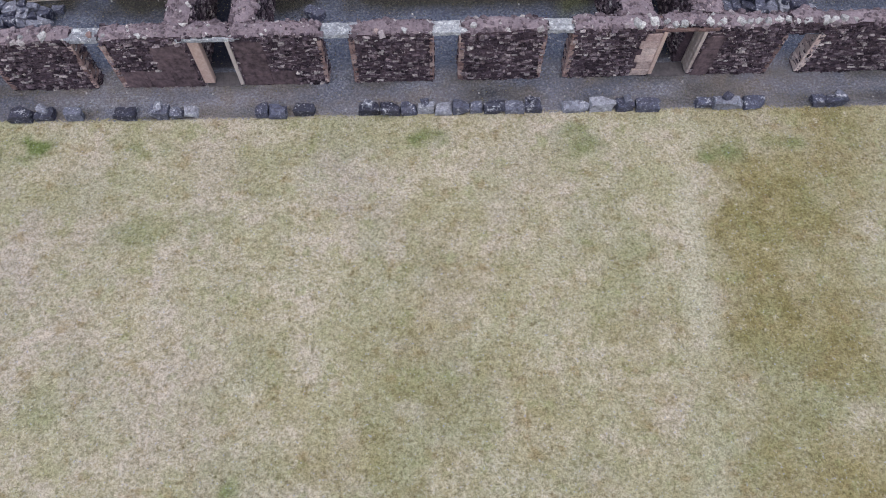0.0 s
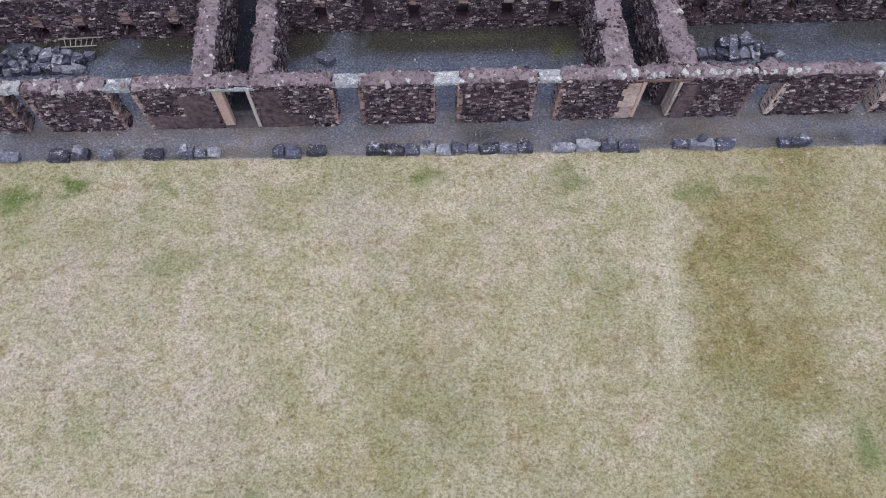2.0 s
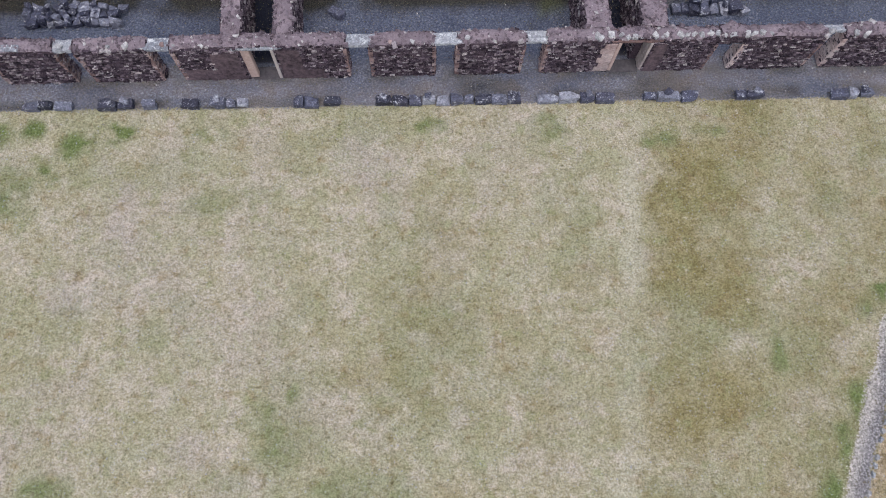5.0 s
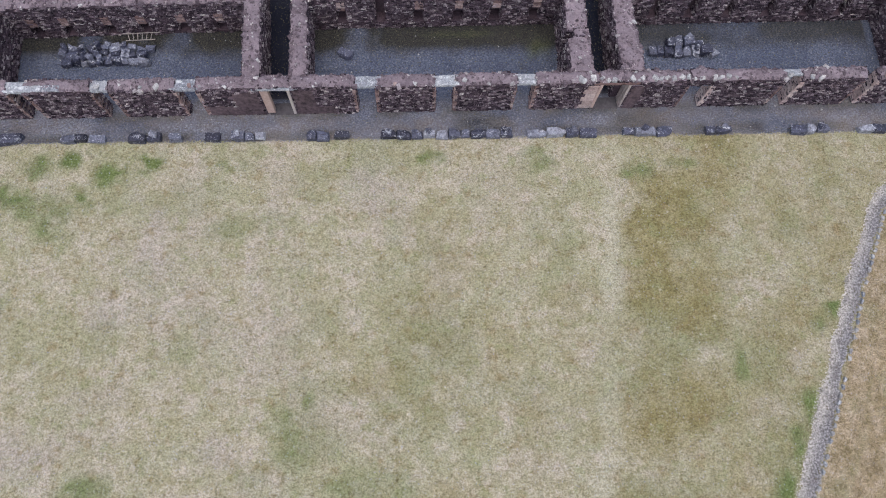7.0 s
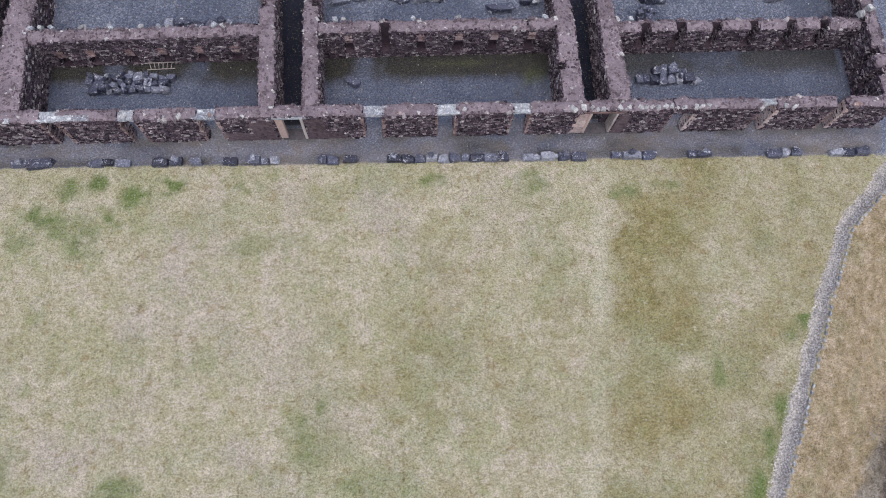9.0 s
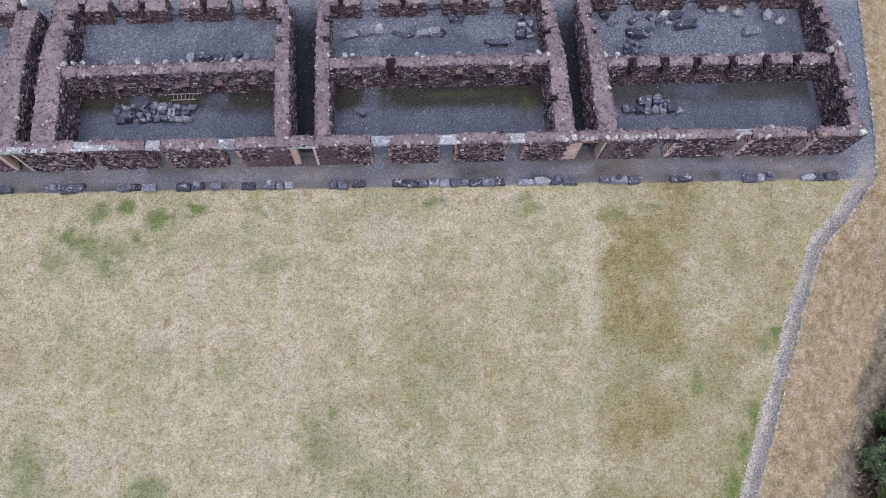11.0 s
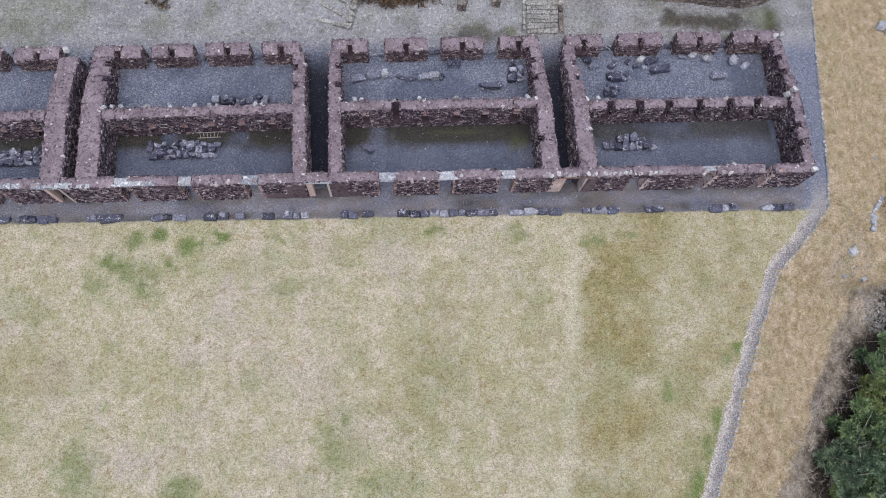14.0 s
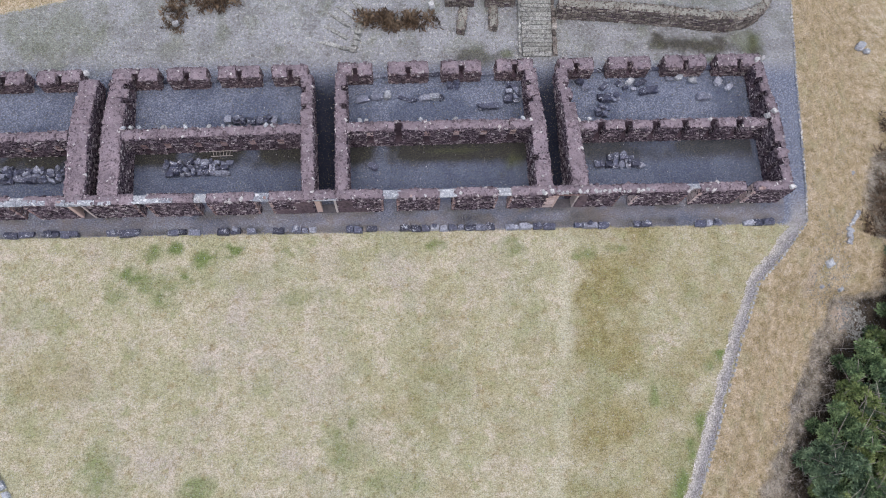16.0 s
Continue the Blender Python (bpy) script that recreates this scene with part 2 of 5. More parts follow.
def fields(X, Y, gravel):
    """Where the lawn is worn, green, olive or bare, the gravel mossy or pale, and where shade is put into the colour.
    """
    e = path_side(X, Y)

    def blob(cx, cy, rx, ry, seed, hard=0.75):
        d = np.sqrt(((X - cx) / rx) ** 2 + ((Y - cy) / ry) ** 2) + 0.75 * fbm(X * 1.1, Y * 1.1, seed, 5)
        return smooth(1.0, 1.0 - hard, d)
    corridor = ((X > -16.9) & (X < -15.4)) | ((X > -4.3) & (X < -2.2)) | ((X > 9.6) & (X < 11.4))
    f = {"bank": np.maximum(smooth(0.3, 0.5, e), rough_grass(X, Y)) * (1 - gravel)}
    line_x = np.interp(Y, [-22, -16.3, -14.3, -11.25, -8.73, -6.78, -4.76, -2.3], [8.4, 8.92, 9.37, 9.8, 10.09, 10.35, 10.66, 11.05])
    east = X - line_x
    f["trod"] = 0.85 * smooth(0.55, 0.05, np.abs(east + 0.4 * fbm(X, Y, 5, 4))) * (0.75 + 1.1 * fbm(X * 0.6, Y * 0.6, 6, 4)) * (Y < -1.5)
    dapple = 0.75 + 1.5 * fbm(X * 0.45, Y * 0.45, 8, 5)
    olive = smooth(-0.4, 2.0, east + 1.0 * fbm(X * 0.9, Y * 0.9, 7, 5)) * (1.0 - 0.6 * smooth(2.2, 6.5, east)) * dapple
    olive = olive + 0.22 * blob(12.2, -5.2, 1.2, 3.0, 34, 1.0) + 0.3 * blob(12.6, -12.2, 2.0, 2.6, 35, 1.0)
    middle = np.maximum(blob(4.4, -8.6, 6.5, 3.6, 30, 1.0), blob(1.0, -11.5, 5.0, 3.4, 36, 1.0)) * np.clip(0.42 + 1.5 * fbm(X * 0.85, Y * 0.85, 37, 5), 0, 1)
    olive = np.maximum.reduce([olive, middle * 0.62, 0.5 * blob(-18.5, -9.3, 3.5, 2.2, 33)]) + 0.45 * smooth(0.0, 0.5, fbm(X * 0.3, Y * 0.3, 31, 5)) * smooth(-4, 3.0, X)
    f["olive"] = olive * (Y < -1.2)
    ragged = np.clip(1.15 + 1.6 * fbm(X * 2.1, Y * 2.1, 40, 4), 0, 1.2)
    green = np.maximum.reduce([blob(-12.1, -2.05, 0.8, 0.65, 41, 0.95), blob(-13.3, -2.2, 0.8, 0.9, 58, 0.95) * 0.6, blob(-8.6, -2.2, 0.9, 0.6, 42, 0.95), blob(-10.0, -2.65, 1.3, 0.8, 54, 0.95) * 0.9, blob(-11.4, -3.7, 1.1, 1.0, 43, 0.95), blob(-13.9, -3.6, 1.5, 1.1, 44, 0.95) * 0.65, blob(-12.4, -4.6, 1.5, 1.4, 77, 0.95) * 0.55, blob(-15.0, -4.6, 1.0, 0.8, 78) * 0.4,
                               blob(12.0, -2.9, 1.2, 0.8, 45) * 0.55, blob(13.6, -2.7, 0.8, 0.5, 57) * 0.5, blob(-2.5, -13.8, 1.5, 2.2, 46, 1.0) * 0.5, blob(-2.0, -12.2, 0.6, 0.7, 79, 1.0) * 0.55, blob(-14.8, -13.9, 1.6, 2.4, 47, 1.0) * 0.42, blob(-10.0, -15.3, 1.1, 0.9, 80) * 0.5, blob(14.9, -11.0, 0.5, 1.3, 53) * 0.5,
                               blob(3.2, -2.2, 0.9, 0.45, 48) * 0.5, blob(7.6, -2.4, 1.6, 0.8, 49) * 0.45, blob(-5.2, -2.3, 0.9, 0.4, 50) * 0.4, blob(-4.9, -5.2, 1.4, 0.7, 56) * 0.3, blob(0.2, -15.5, 2.2, 1.2, 55) * 0.35]) * ragged
    green = np.maximum(green, smooth(-1.7, -0.7, e) * smooth(-0.2, -0.5, e) * smooth(-0.2, 0.4, fbm(X * 0.6, Y * 0.6, 51, 4)) * (Y < -9) * 0.85)
    f["green"] = np.maximum(green, 0.2 * smooth(0.05, 0.5, fbm(X * 0.5, Y * 0.5, 52, 5))) * (1 - gravel)
    f["bright_moss"] = gravel * np.maximum.reduce([blob(8.1, 3.3, 0.7, 1.0, 91) * 0.5, blob(-20.5, 11.8, 4.6, 3.0, 63) * 0.55, blob(4.6, 3.9, 2.6, 0.25, 92) * 0.35, blob(25.0, 11.5, 1.6, 1.2, 93) * 0.65, blob(21.5, 10.2, 3.4, 0.35, 99) * 0.7, blob(8.2, 10.6, 0.8, 0.5, 94) * 0.7, 0.4 * smooth(-0.1, 0.5, fbm(X * 1.1 + 3, Y * 1.1, 100, 5)) * smooth(9.6, 11.5, Y), 0.6 * blob(22.8, -1.6, 1.0, 0.5, 101), 0.45 * smooth(0.2, 0.6, Y - terrace_y(X)) * (X > 11.5) * (X < 26.4) * np.clip(0.7 + fbm(X, Y, 103, 4), 0, 1)])
    f["bare"] = np.maximum(1.2 * blob(31.0, -6.8, 1.5, 1.9, 95), 0.6 * blob(26.6, -4.4, 0.7, 1.2, 96))
    f["moss"] = gravel * np.maximum.reduce([smooth(1.35, 0.35, np.abs(Y - 3.9) - 0.5 * fbm(X * 0.7, Y * 0.7, 60, 4)) * smooth(-0.6, 0.05, fbm(X * 0.5, Y * 0.5, 61, 4)) * np.where(X < 10, 1.15, 0.8) * (X < 23.6) * ~corridor, blob(7.9, 3.4, 1.2, 1.5, 62),
                                            blob(20.5, 11.2, 5.5, 0.8, 64), blob(25.2, 11.6, 1.0, 1.8, 65), blob(6, 10.3, 2.6, 0.8, 66) * 0.8, blob(12.3, -0.8, 1.7, 0.8, 67) * 0.8, blob(5.4, -0.6, 1.6, 0.7, 68) * 0.7,
                                            smooth(0.16, 0.02, np.abs(Y + 1.33 + 0.008 * X)) * (e < -1), smooth(0.45, 0.05, np.abs(Y + 1.1)) * 0.8 * smooth(-0.3, 0.3, fbm(X * 0.8, Y, 69, 3)) * (e < -1), smooth(0.5, 0.0, np.abs(Y + 0.05)) * smooth(-0.3, 0.4, fbm(X * 0.7, Y, 59, 3)) * 0.8 * (X < 24.6), 0.3 * smooth(-0.1, 0.45, fbm(X * 0.9, Y * 0.9, 70, 5)) * smooth(9.3, 11, Y)])
    f["tan"] = (1 - gravel) * np.maximum.reduce([blob(0.6, -3.6, 1.5, 1.4, 71), blob(1.6, -5.2, 1.3, 1.0, 86) * 0.8, blob(-8.3, -6.2, 1.5, 2.2, 72), blob(-9.8, -8.6, 2.0, 1.1, 87), blob(-12.3, -13.9, 1.8, 1.6, 73), blob(-5.1, -14.2, 1.6, 1.0, 74) * 0.8, blob(-16.5, -2.1, 1.2, 0.8, 88) * 0.7, blob(-20.2, -7.0, 1.6, 1.2, 89) * 0.7, blob(10.75, -7.7, 0.5, 0.6, 76), 0.6 * smooth(0.05, 0.5, fbm(X * 0.3 + 7, Y * 0.3, 75, 5)) * smooth(9, 5, X)])
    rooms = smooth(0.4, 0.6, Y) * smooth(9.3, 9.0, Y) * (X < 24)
    # shade between the close corridor walls, put into the gravel's colour
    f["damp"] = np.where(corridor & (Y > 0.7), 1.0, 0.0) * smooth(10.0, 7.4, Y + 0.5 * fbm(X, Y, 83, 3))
    # darker gravel in the front strip; in the rooms, wall shade put into colour
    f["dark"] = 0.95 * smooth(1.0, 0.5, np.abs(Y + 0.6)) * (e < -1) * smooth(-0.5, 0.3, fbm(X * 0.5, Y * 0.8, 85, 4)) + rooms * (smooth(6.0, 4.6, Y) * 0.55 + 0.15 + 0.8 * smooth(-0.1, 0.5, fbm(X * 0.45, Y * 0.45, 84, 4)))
    f["warm"] = np.maximum(smooth(0.7, 0.3, np.abs(e)) * smooth(1, -2, Y) * (0.55 + 0.8 * fbm(X * 0.9, Y * 0.9, 97, 4)), smooth(1.6, 0.9, np.abs(Y + 0.5)) * (0.45 + 0.6 * fbm(X * 0.6, Y * 0.9, 98, 4)) * (e < -1))
    foot = np.interp(Y, [-20, -14, -10, -6, 0, 5, 9], [5.2, 5.3, 6.0, 7.0, 7.2, 8.5, 14])
    f["lane"] = smooth(0.6, 0.42, np.abs(e)) * smooth(-0.5, -3.0, Y)
    f["worn_side"] = smooth(0.22, -0.3, e + 0.2 * fbm(X * 1.5, Y * 1.5, 82, 4))
    # shade under and between the bushes, put into the ground's colour
    f["bush_shade"] = smooth(0.6, 1.6, e - np.interp(Y, [-20, -14, -10, -6, 0, 5, 9], [6.0, 6.3, 7.0, 8.0, 8.4, 9.8, 15]) + 1.2 * fbm(X * 0.6, Y * 0.6, 90, 4))
    f["dead"] = smooth(0.0, 0.9, e - foot + 1.5 * fbm(X * 0.5, Y * 0.5, 81, 4))
    pale = np.maximum(smooth(8.8, 10.6, Y) * 0.9, smooth(0.8, -0.4, np.abs(Y + 0.7)) * 0.12)
    f["pale"] = np.maximum(pale, smooth(0.9, 0.3, np.abs(e)) * smooth(1, -2, Y))
    return f


def build_ground():
    xs, ys = axis(-32, 44, 0.125), axis(-22, 20, 0.125)
    X, Y = np.meshgrid(xs, ys)
    near = (X > -33) & (X < 45) & (Y > -23) & (Y < 21)
    Z = ground_z(np.clip(X, -40, 50), np.clip(Y, -30, 26))
    rough = 0.012 * fbm(X * 3, Y * 3, 9, 3)
    Z = np.where(near, Z + rough, Z)
    e = path_side(X, Y)
    wob = 0.16 * fbm(X * 1.3, Y * 1.3, 21, 4)
    kerb_line = -1.3 - 0.008 * X + wob * 0.6
    gravel = smooth(-0.07, 0.07, Y - kerb_line) * smooth(0.56, 0.42, e + wob * 0.4)
    on_path = smooth(0.44, 0.25, np.abs(e) + 0.22 * fbm(X * 1.7, Y * 1.7, 22, 4)) * smooth(1.0, -1.0, Y)
    gravel = np.maximum(gravel, on_path)
    gravel = gravel * (1 - rough_grass(X, Y))
    gravel = np.where((Y > 40) | (X < -200), 0, gravel)
    nx, ny = len(xs), len(ys)
    idx = np.arange(nx * ny).reshape(ny, nx)
    quads = np.stack([idx[:-1, :-1], idx[:-1, 1:], idx[1:, 1:], idx[1:, :-1]], -1).reshape(-1, 4)
    me = bpy.data.meshes.new("ground")
    me.vertices.add(nx * ny)
    me.vertices.foreach_set("co", np.stack([X, Y, Z], -1).ravel())
    me.loops.add(quads.size)
    me.loops.foreach_set("vertex_index", quads.ravel().astype(np.int32))
    me.polygons.add(len(quads))
    me.polygons.foreach_set("loop_start", np.arange(0, quads.size, 4, dtype=np.int32))
    me.update(calc_edges=True)
    me.polygons.foreach_set("use_smooth", np.ones(len(quads), bool))

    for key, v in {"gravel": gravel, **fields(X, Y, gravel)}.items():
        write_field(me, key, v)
    ob = new("ground", me)
    return tagged(ob, "dry mown lawn, slate gravel yard, path and tawny grass bank", "ground", kind="structure")


def field_value(nt, name):
    n = nt.nodes.new("ShaderNodeAttribute")
    n.attribute_name = name
    return n.outputs["Fac"]


def spots(nt, scale, low, high, amount, shift=0.0):
    """A mask of ragged patches."""
    g = nt.nodes.new("ShaderNodeNewGeometry")
    v = nt.nodes.new("ShaderNodeVectorMath")
    v.inputs[1].default_value = (shift, shift * 0.7, 0)
    nt.links.new(g.outputs["Position"], v.inputs[0])
    n = node(nt, "ShaderNodeTexNoise", Scale=scale, Detail=6.0, Roughness=0.68)
    nt.links.new(v.outputs[0], n.inputs["Vector"])
    return ramp(nt, n.outputs["Fac"], [(low, (0, 0, 0)), (high, (amount, amount, amount))])


def grass_colour(nt, fine):
    """Lawn and bank: broad patches of hue under a grain that is light or dark."""
    at = lambda name: field_value(nt, name)
    part_of = lambda name, k: maths(nt, "MULTIPLY", at(name), k, True)
    mid = tex(nt, 1.5, 7, 0.72, "World")
    hue = ramp(nt, mid, [(0.36, (0.57, 0.515, 0.33)), (0.5, (0.71, 0.65, 0.485)), (0.64, (0.87, 0.8, 0.68))])
    hue = mix(nt, spots(nt, 0.33, 0.45, 0.6, 0.75, 3.0), hue, (0.6, 0.57, 0.37))
    hue = mix(nt, part_of("tan", 0.8), hue, mix(nt, spots(nt, 5.0, 0.54, 0.62, 0.75, 91.0), (0.75, 0.665, 0.605), (0.42, 0.38, 0.36)))
    hue = mix(nt, spots(nt, 0.8, 0.52, 0.64, 0.85, 11.0), hue, (0.86, 0.77, 0.68))
    hue = mix(nt, spots(nt, 0.55, 0.49, 0.61, 0.5, 71.0), hue, (0.6, 0.6, 0.4))
    olive = mix(nt, spots(nt, 1.1, 0.42, 0.58, 0.8, 29.0), (0.52, 0.455, 0.25), (0.35, 0.3, 0.125))
    hue = mix(nt, part_of("olive", 0.98), hue, olive)
    hue = mix(nt, spots(nt, 1.6, 0.55, 0.65, 0.65, 17.0), hue, (0.47, 0.365, 0.2))
    hue = mix(nt, spots(nt, 1.3, 0.55, 0.65, 0.6, 23.0), hue, (0.48, 0.5, 0.27))
    hue = mix(nt, spots(nt, 3.4, 0.6, 0.68, 0.75, 41.0), hue, (0.34, 0.29, 0.165))
    hue = mix(nt, spots(nt, 3.0, 0.6, 0.7, 0.7, 53.0), hue, (0.95, 0.88, 0.76))
    hue = mix(nt, part_of("trod", 0.6), hue, (0.82, 0.79, 0.64))
    hue = mix(nt, maths(nt, "MULTIPLY", at("green"), maths(nt, "ADD", maths(nt, "MULTIPLY", mid, 3.0), -0.25), True), hue, mix(nt, mid, (0.11, 0.18, 0.055), (0.38, 0.45, 0.18)))
    bank = ramp(nt, mid, [(0.36, (0.43, 0.35, 0.2)), (0.5, (0.63, 0.505, 0.345)), (0.64, (0.79, 0.655, 0.51))])
    bank = mix(nt, spots(nt, 0.5, 0.52, 0.64, 0.5, 61.0), bank, (0.52, 0.49, 0.3))
    bank = mix(nt, spots(nt, 0.9, 0.56, 0.66, 0.6, 67.0), bank, (0.38, 0.3, 0.18))
    bank = mix(nt, part_of("bare", 0.9), bank, (0.68, 0.56, 0.49))
    bank = mix(nt, maths(nt, "MULTIPLY", part_of("dead", 0.9), maths(nt, "SUBTRACT", 1.0, at("bare"), True)), bank, ramp(nt, mid, [(0.36, (0.16, 0.135, 0.115)), (0.5, (0.38, 0.34, 0.3)), (0.64, (0.6, 0.54, 0.48))]))
    # near-black tone stands for the shade beneath the bushes
    bank = mix(nt, part_of("bush_shade", 0.9), bank, ramp(nt, mid, [(0.36, (0.018, 0.015, 0.012)), (0.64, (0.11, 0.085, 0.065))]))
    grain = ramp(nt, fine, [(0.0, (0.4, 0.39, 0.365)), (0.45, (0.69, 0.685, 0.67)), (1.0, (1.0, 1.0, 1.0))])
    tuft = ramp(nt, tex(nt, 5.5, 3, 0.7, "World"), [(0.36, (0.72, 0.71, 0.67)), (0.5, (0.97, 0.97, 0.96)), (0.64, (1.0, 1.0, 1.0))])
    grain = mix(nt, 1.0, grain, tuft, "MULTIPLY")
    return mix(nt, 1.0, mix(nt, at("bank"), hue, bank), grain, "MULTIPLY"), mid


def blade_material():
    m, nt, b = material("grass_blades", 0.9, 0.15)
    nt.links.new(grass_colour(nt, piece_random(nt))[0], b.inputs["Base Color"])
    return m


def ground_material():
    m, nt, b = material("lawn_gravel_and_bank", 0.95, 0.15)
    at = lambda name: field_value(nt, name)
    fine = ramp(nt, tex(nt, 12.0, 3, 0.75, "World"), [(0.34, (0, 0, 0)), (0.66, (1, 1, 1))])
    col, mid = grass_colour(nt, fine)
    v = nt.nodes.new("ShaderNodeTexVoronoi")
    v.inputs["Scale"].default_value = 17.0
    g = nt.nodes.new("ShaderNodeNewGeometry")
    nt.links.new(g.outputs["Position"], v.inputs["Vector"])
    pebble = nt.nodes.new("ShaderNodeSeparateColor")
    nt.links.new(v.outputs["Color"], pebble.inputs[0])
    stone = ramp(nt, pebble.outputs[0], [(0.0, (0.053, 0.064, 0.118)), (0.5, (0.16, 0.184, 0.29)), (0.9, (0.335, 0.37, 0.495)), (0.97, (0.5, 0.52, 0.58)), (1.0, (0.85, 0.84, 0.84))])
    stone = mix(nt, 0.35, stone, ramp(nt, mid, [(0.36, (0.08, 0.105, 0.145)), (0.64, (0.24, 0.262, 0.3))]))
    stone = mix(nt, 0.5, stone, ramp(nt, fine, [(0.05, (0.025, 0.032, 0.054)), (0.5, (0.17, 0.188, 0.255)), (0.95, (0.5, 0.525, 0.62))]))
    stone = mix(nt, maths(nt, "MULTIPLY", at("pale"), 0.9, True), stone, mix(nt, 0.55, stone, (0.5, 0.48, 0.45)))
    stone = mix(nt, maths(nt, "MULTIPLY", at("pale"), spots(nt, 5.0, 0.52, 0.62, 0.75, 103.0), True), stone, (0.15, 0.14, 0.135))
    stone = mix(nt, maths(nt, "MULTIPLY", at("pale"), spots(nt, 6.0, 0.56, 0.64, 0.75, 107.0), True), stone, (0.68, 0.66, 0.63))
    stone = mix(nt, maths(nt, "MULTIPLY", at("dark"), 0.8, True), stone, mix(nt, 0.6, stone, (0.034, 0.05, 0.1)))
    # corridor floors go nearly black: their shade is mixed into the colour
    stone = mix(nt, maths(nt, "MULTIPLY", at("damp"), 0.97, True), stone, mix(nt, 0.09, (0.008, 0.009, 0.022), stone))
    stone = mix(nt, maths(nt, "MULTIPLY", at("moss"), 0.85, True), stone, ramp(nt, fine, [(0.2, (0.012, 0.011, 0.008)), (0.8, (0.075, 0.066, 0.04))]))
    stone = mix(nt, maths(nt, "MULTIPLY", at("bright_moss"), 0.8, True), stone, ramp(nt, fine, [(0.2, (0.045, 0.06, 0.022)), (0.8, (0.2, 0.225, 0.1))]))
    stone = mix(nt, maths(nt, "MULTIPLY", at("warm"), 0.75, True), stone, mix(nt, 0.55, stone, (0.46, 0.41, 0.4)))
    stone = mix(nt, maths(nt, "MULTIPLY", at("warm"), spots(nt, 1.4, 0.46, 0.6, 0.8, 83.0), True), stone, ramp(nt, fine, [(0.1, (0.1, 0.085, 0.08)), (0.9, (0.33, 0.285, 0.265))]))
    lane = mix(nt, at("worn_side"), ramp(nt, fine, [(0.1, (0.085, 0.08, 0.09)), (0.5, (0.265, 0.253, 0.27)), (0.95, (0.56, 0.535, 0.545))]), ramp(nt, fine, [(0.1, (0.26, 0.235, 0.215)), (0.5, (0.52, 0.48, 0.45)), (0.95, (0.8, 0.75, 0.71))]))
    lane = mix(nt, spots(nt, 2.2, 0.5, 0.62, 0.75, 97.0), lane, ramp(nt, fine, [(0.1, (0.08, 0.074, 0.076)), (0.9, (0.38, 0.345, 0.335))]))
    stone = mix(nt, maths(nt, "MULTIPLY", at("lane"), 0.92, True), stone, lane)
    edge = maths(nt, "ADD", at("gravel"), maths(nt, "MULTIPLY", maths(nt, "SUBTRACT", fine, 0.5), 1.2))
    col = mix(nt, ramp(nt, edge, [(0.42, (0, 0, 0)), (0.58, (1, 1, 1))]), col, stone)
    nt.links.new(col, b.inputs["Base Color"])
    bump(nt, b, fine, 0.9, 0.05)
    return m


ground = build_ground()
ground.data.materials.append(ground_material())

# ---- ruined walls ----
rng = np.random.default_rng(7)
QUADS = np.array([(4, 5, 6, 7), (0, 1, 5, 4), (1, 2, 6, 5), (2, 3, 7, 6), (3, 0, 4, 7)])


def joined(name, blocks, mat):
    """Many eight-cornered stones in one mesh."""
    v = np.concatenate(blocks).reshape(-1, 3)
    k = np.arange(len(v) // 8)[:, None, None] * 8
    return mesh_from(name, v, (QUADS[None] + k).reshape(-1, 4), [mat])


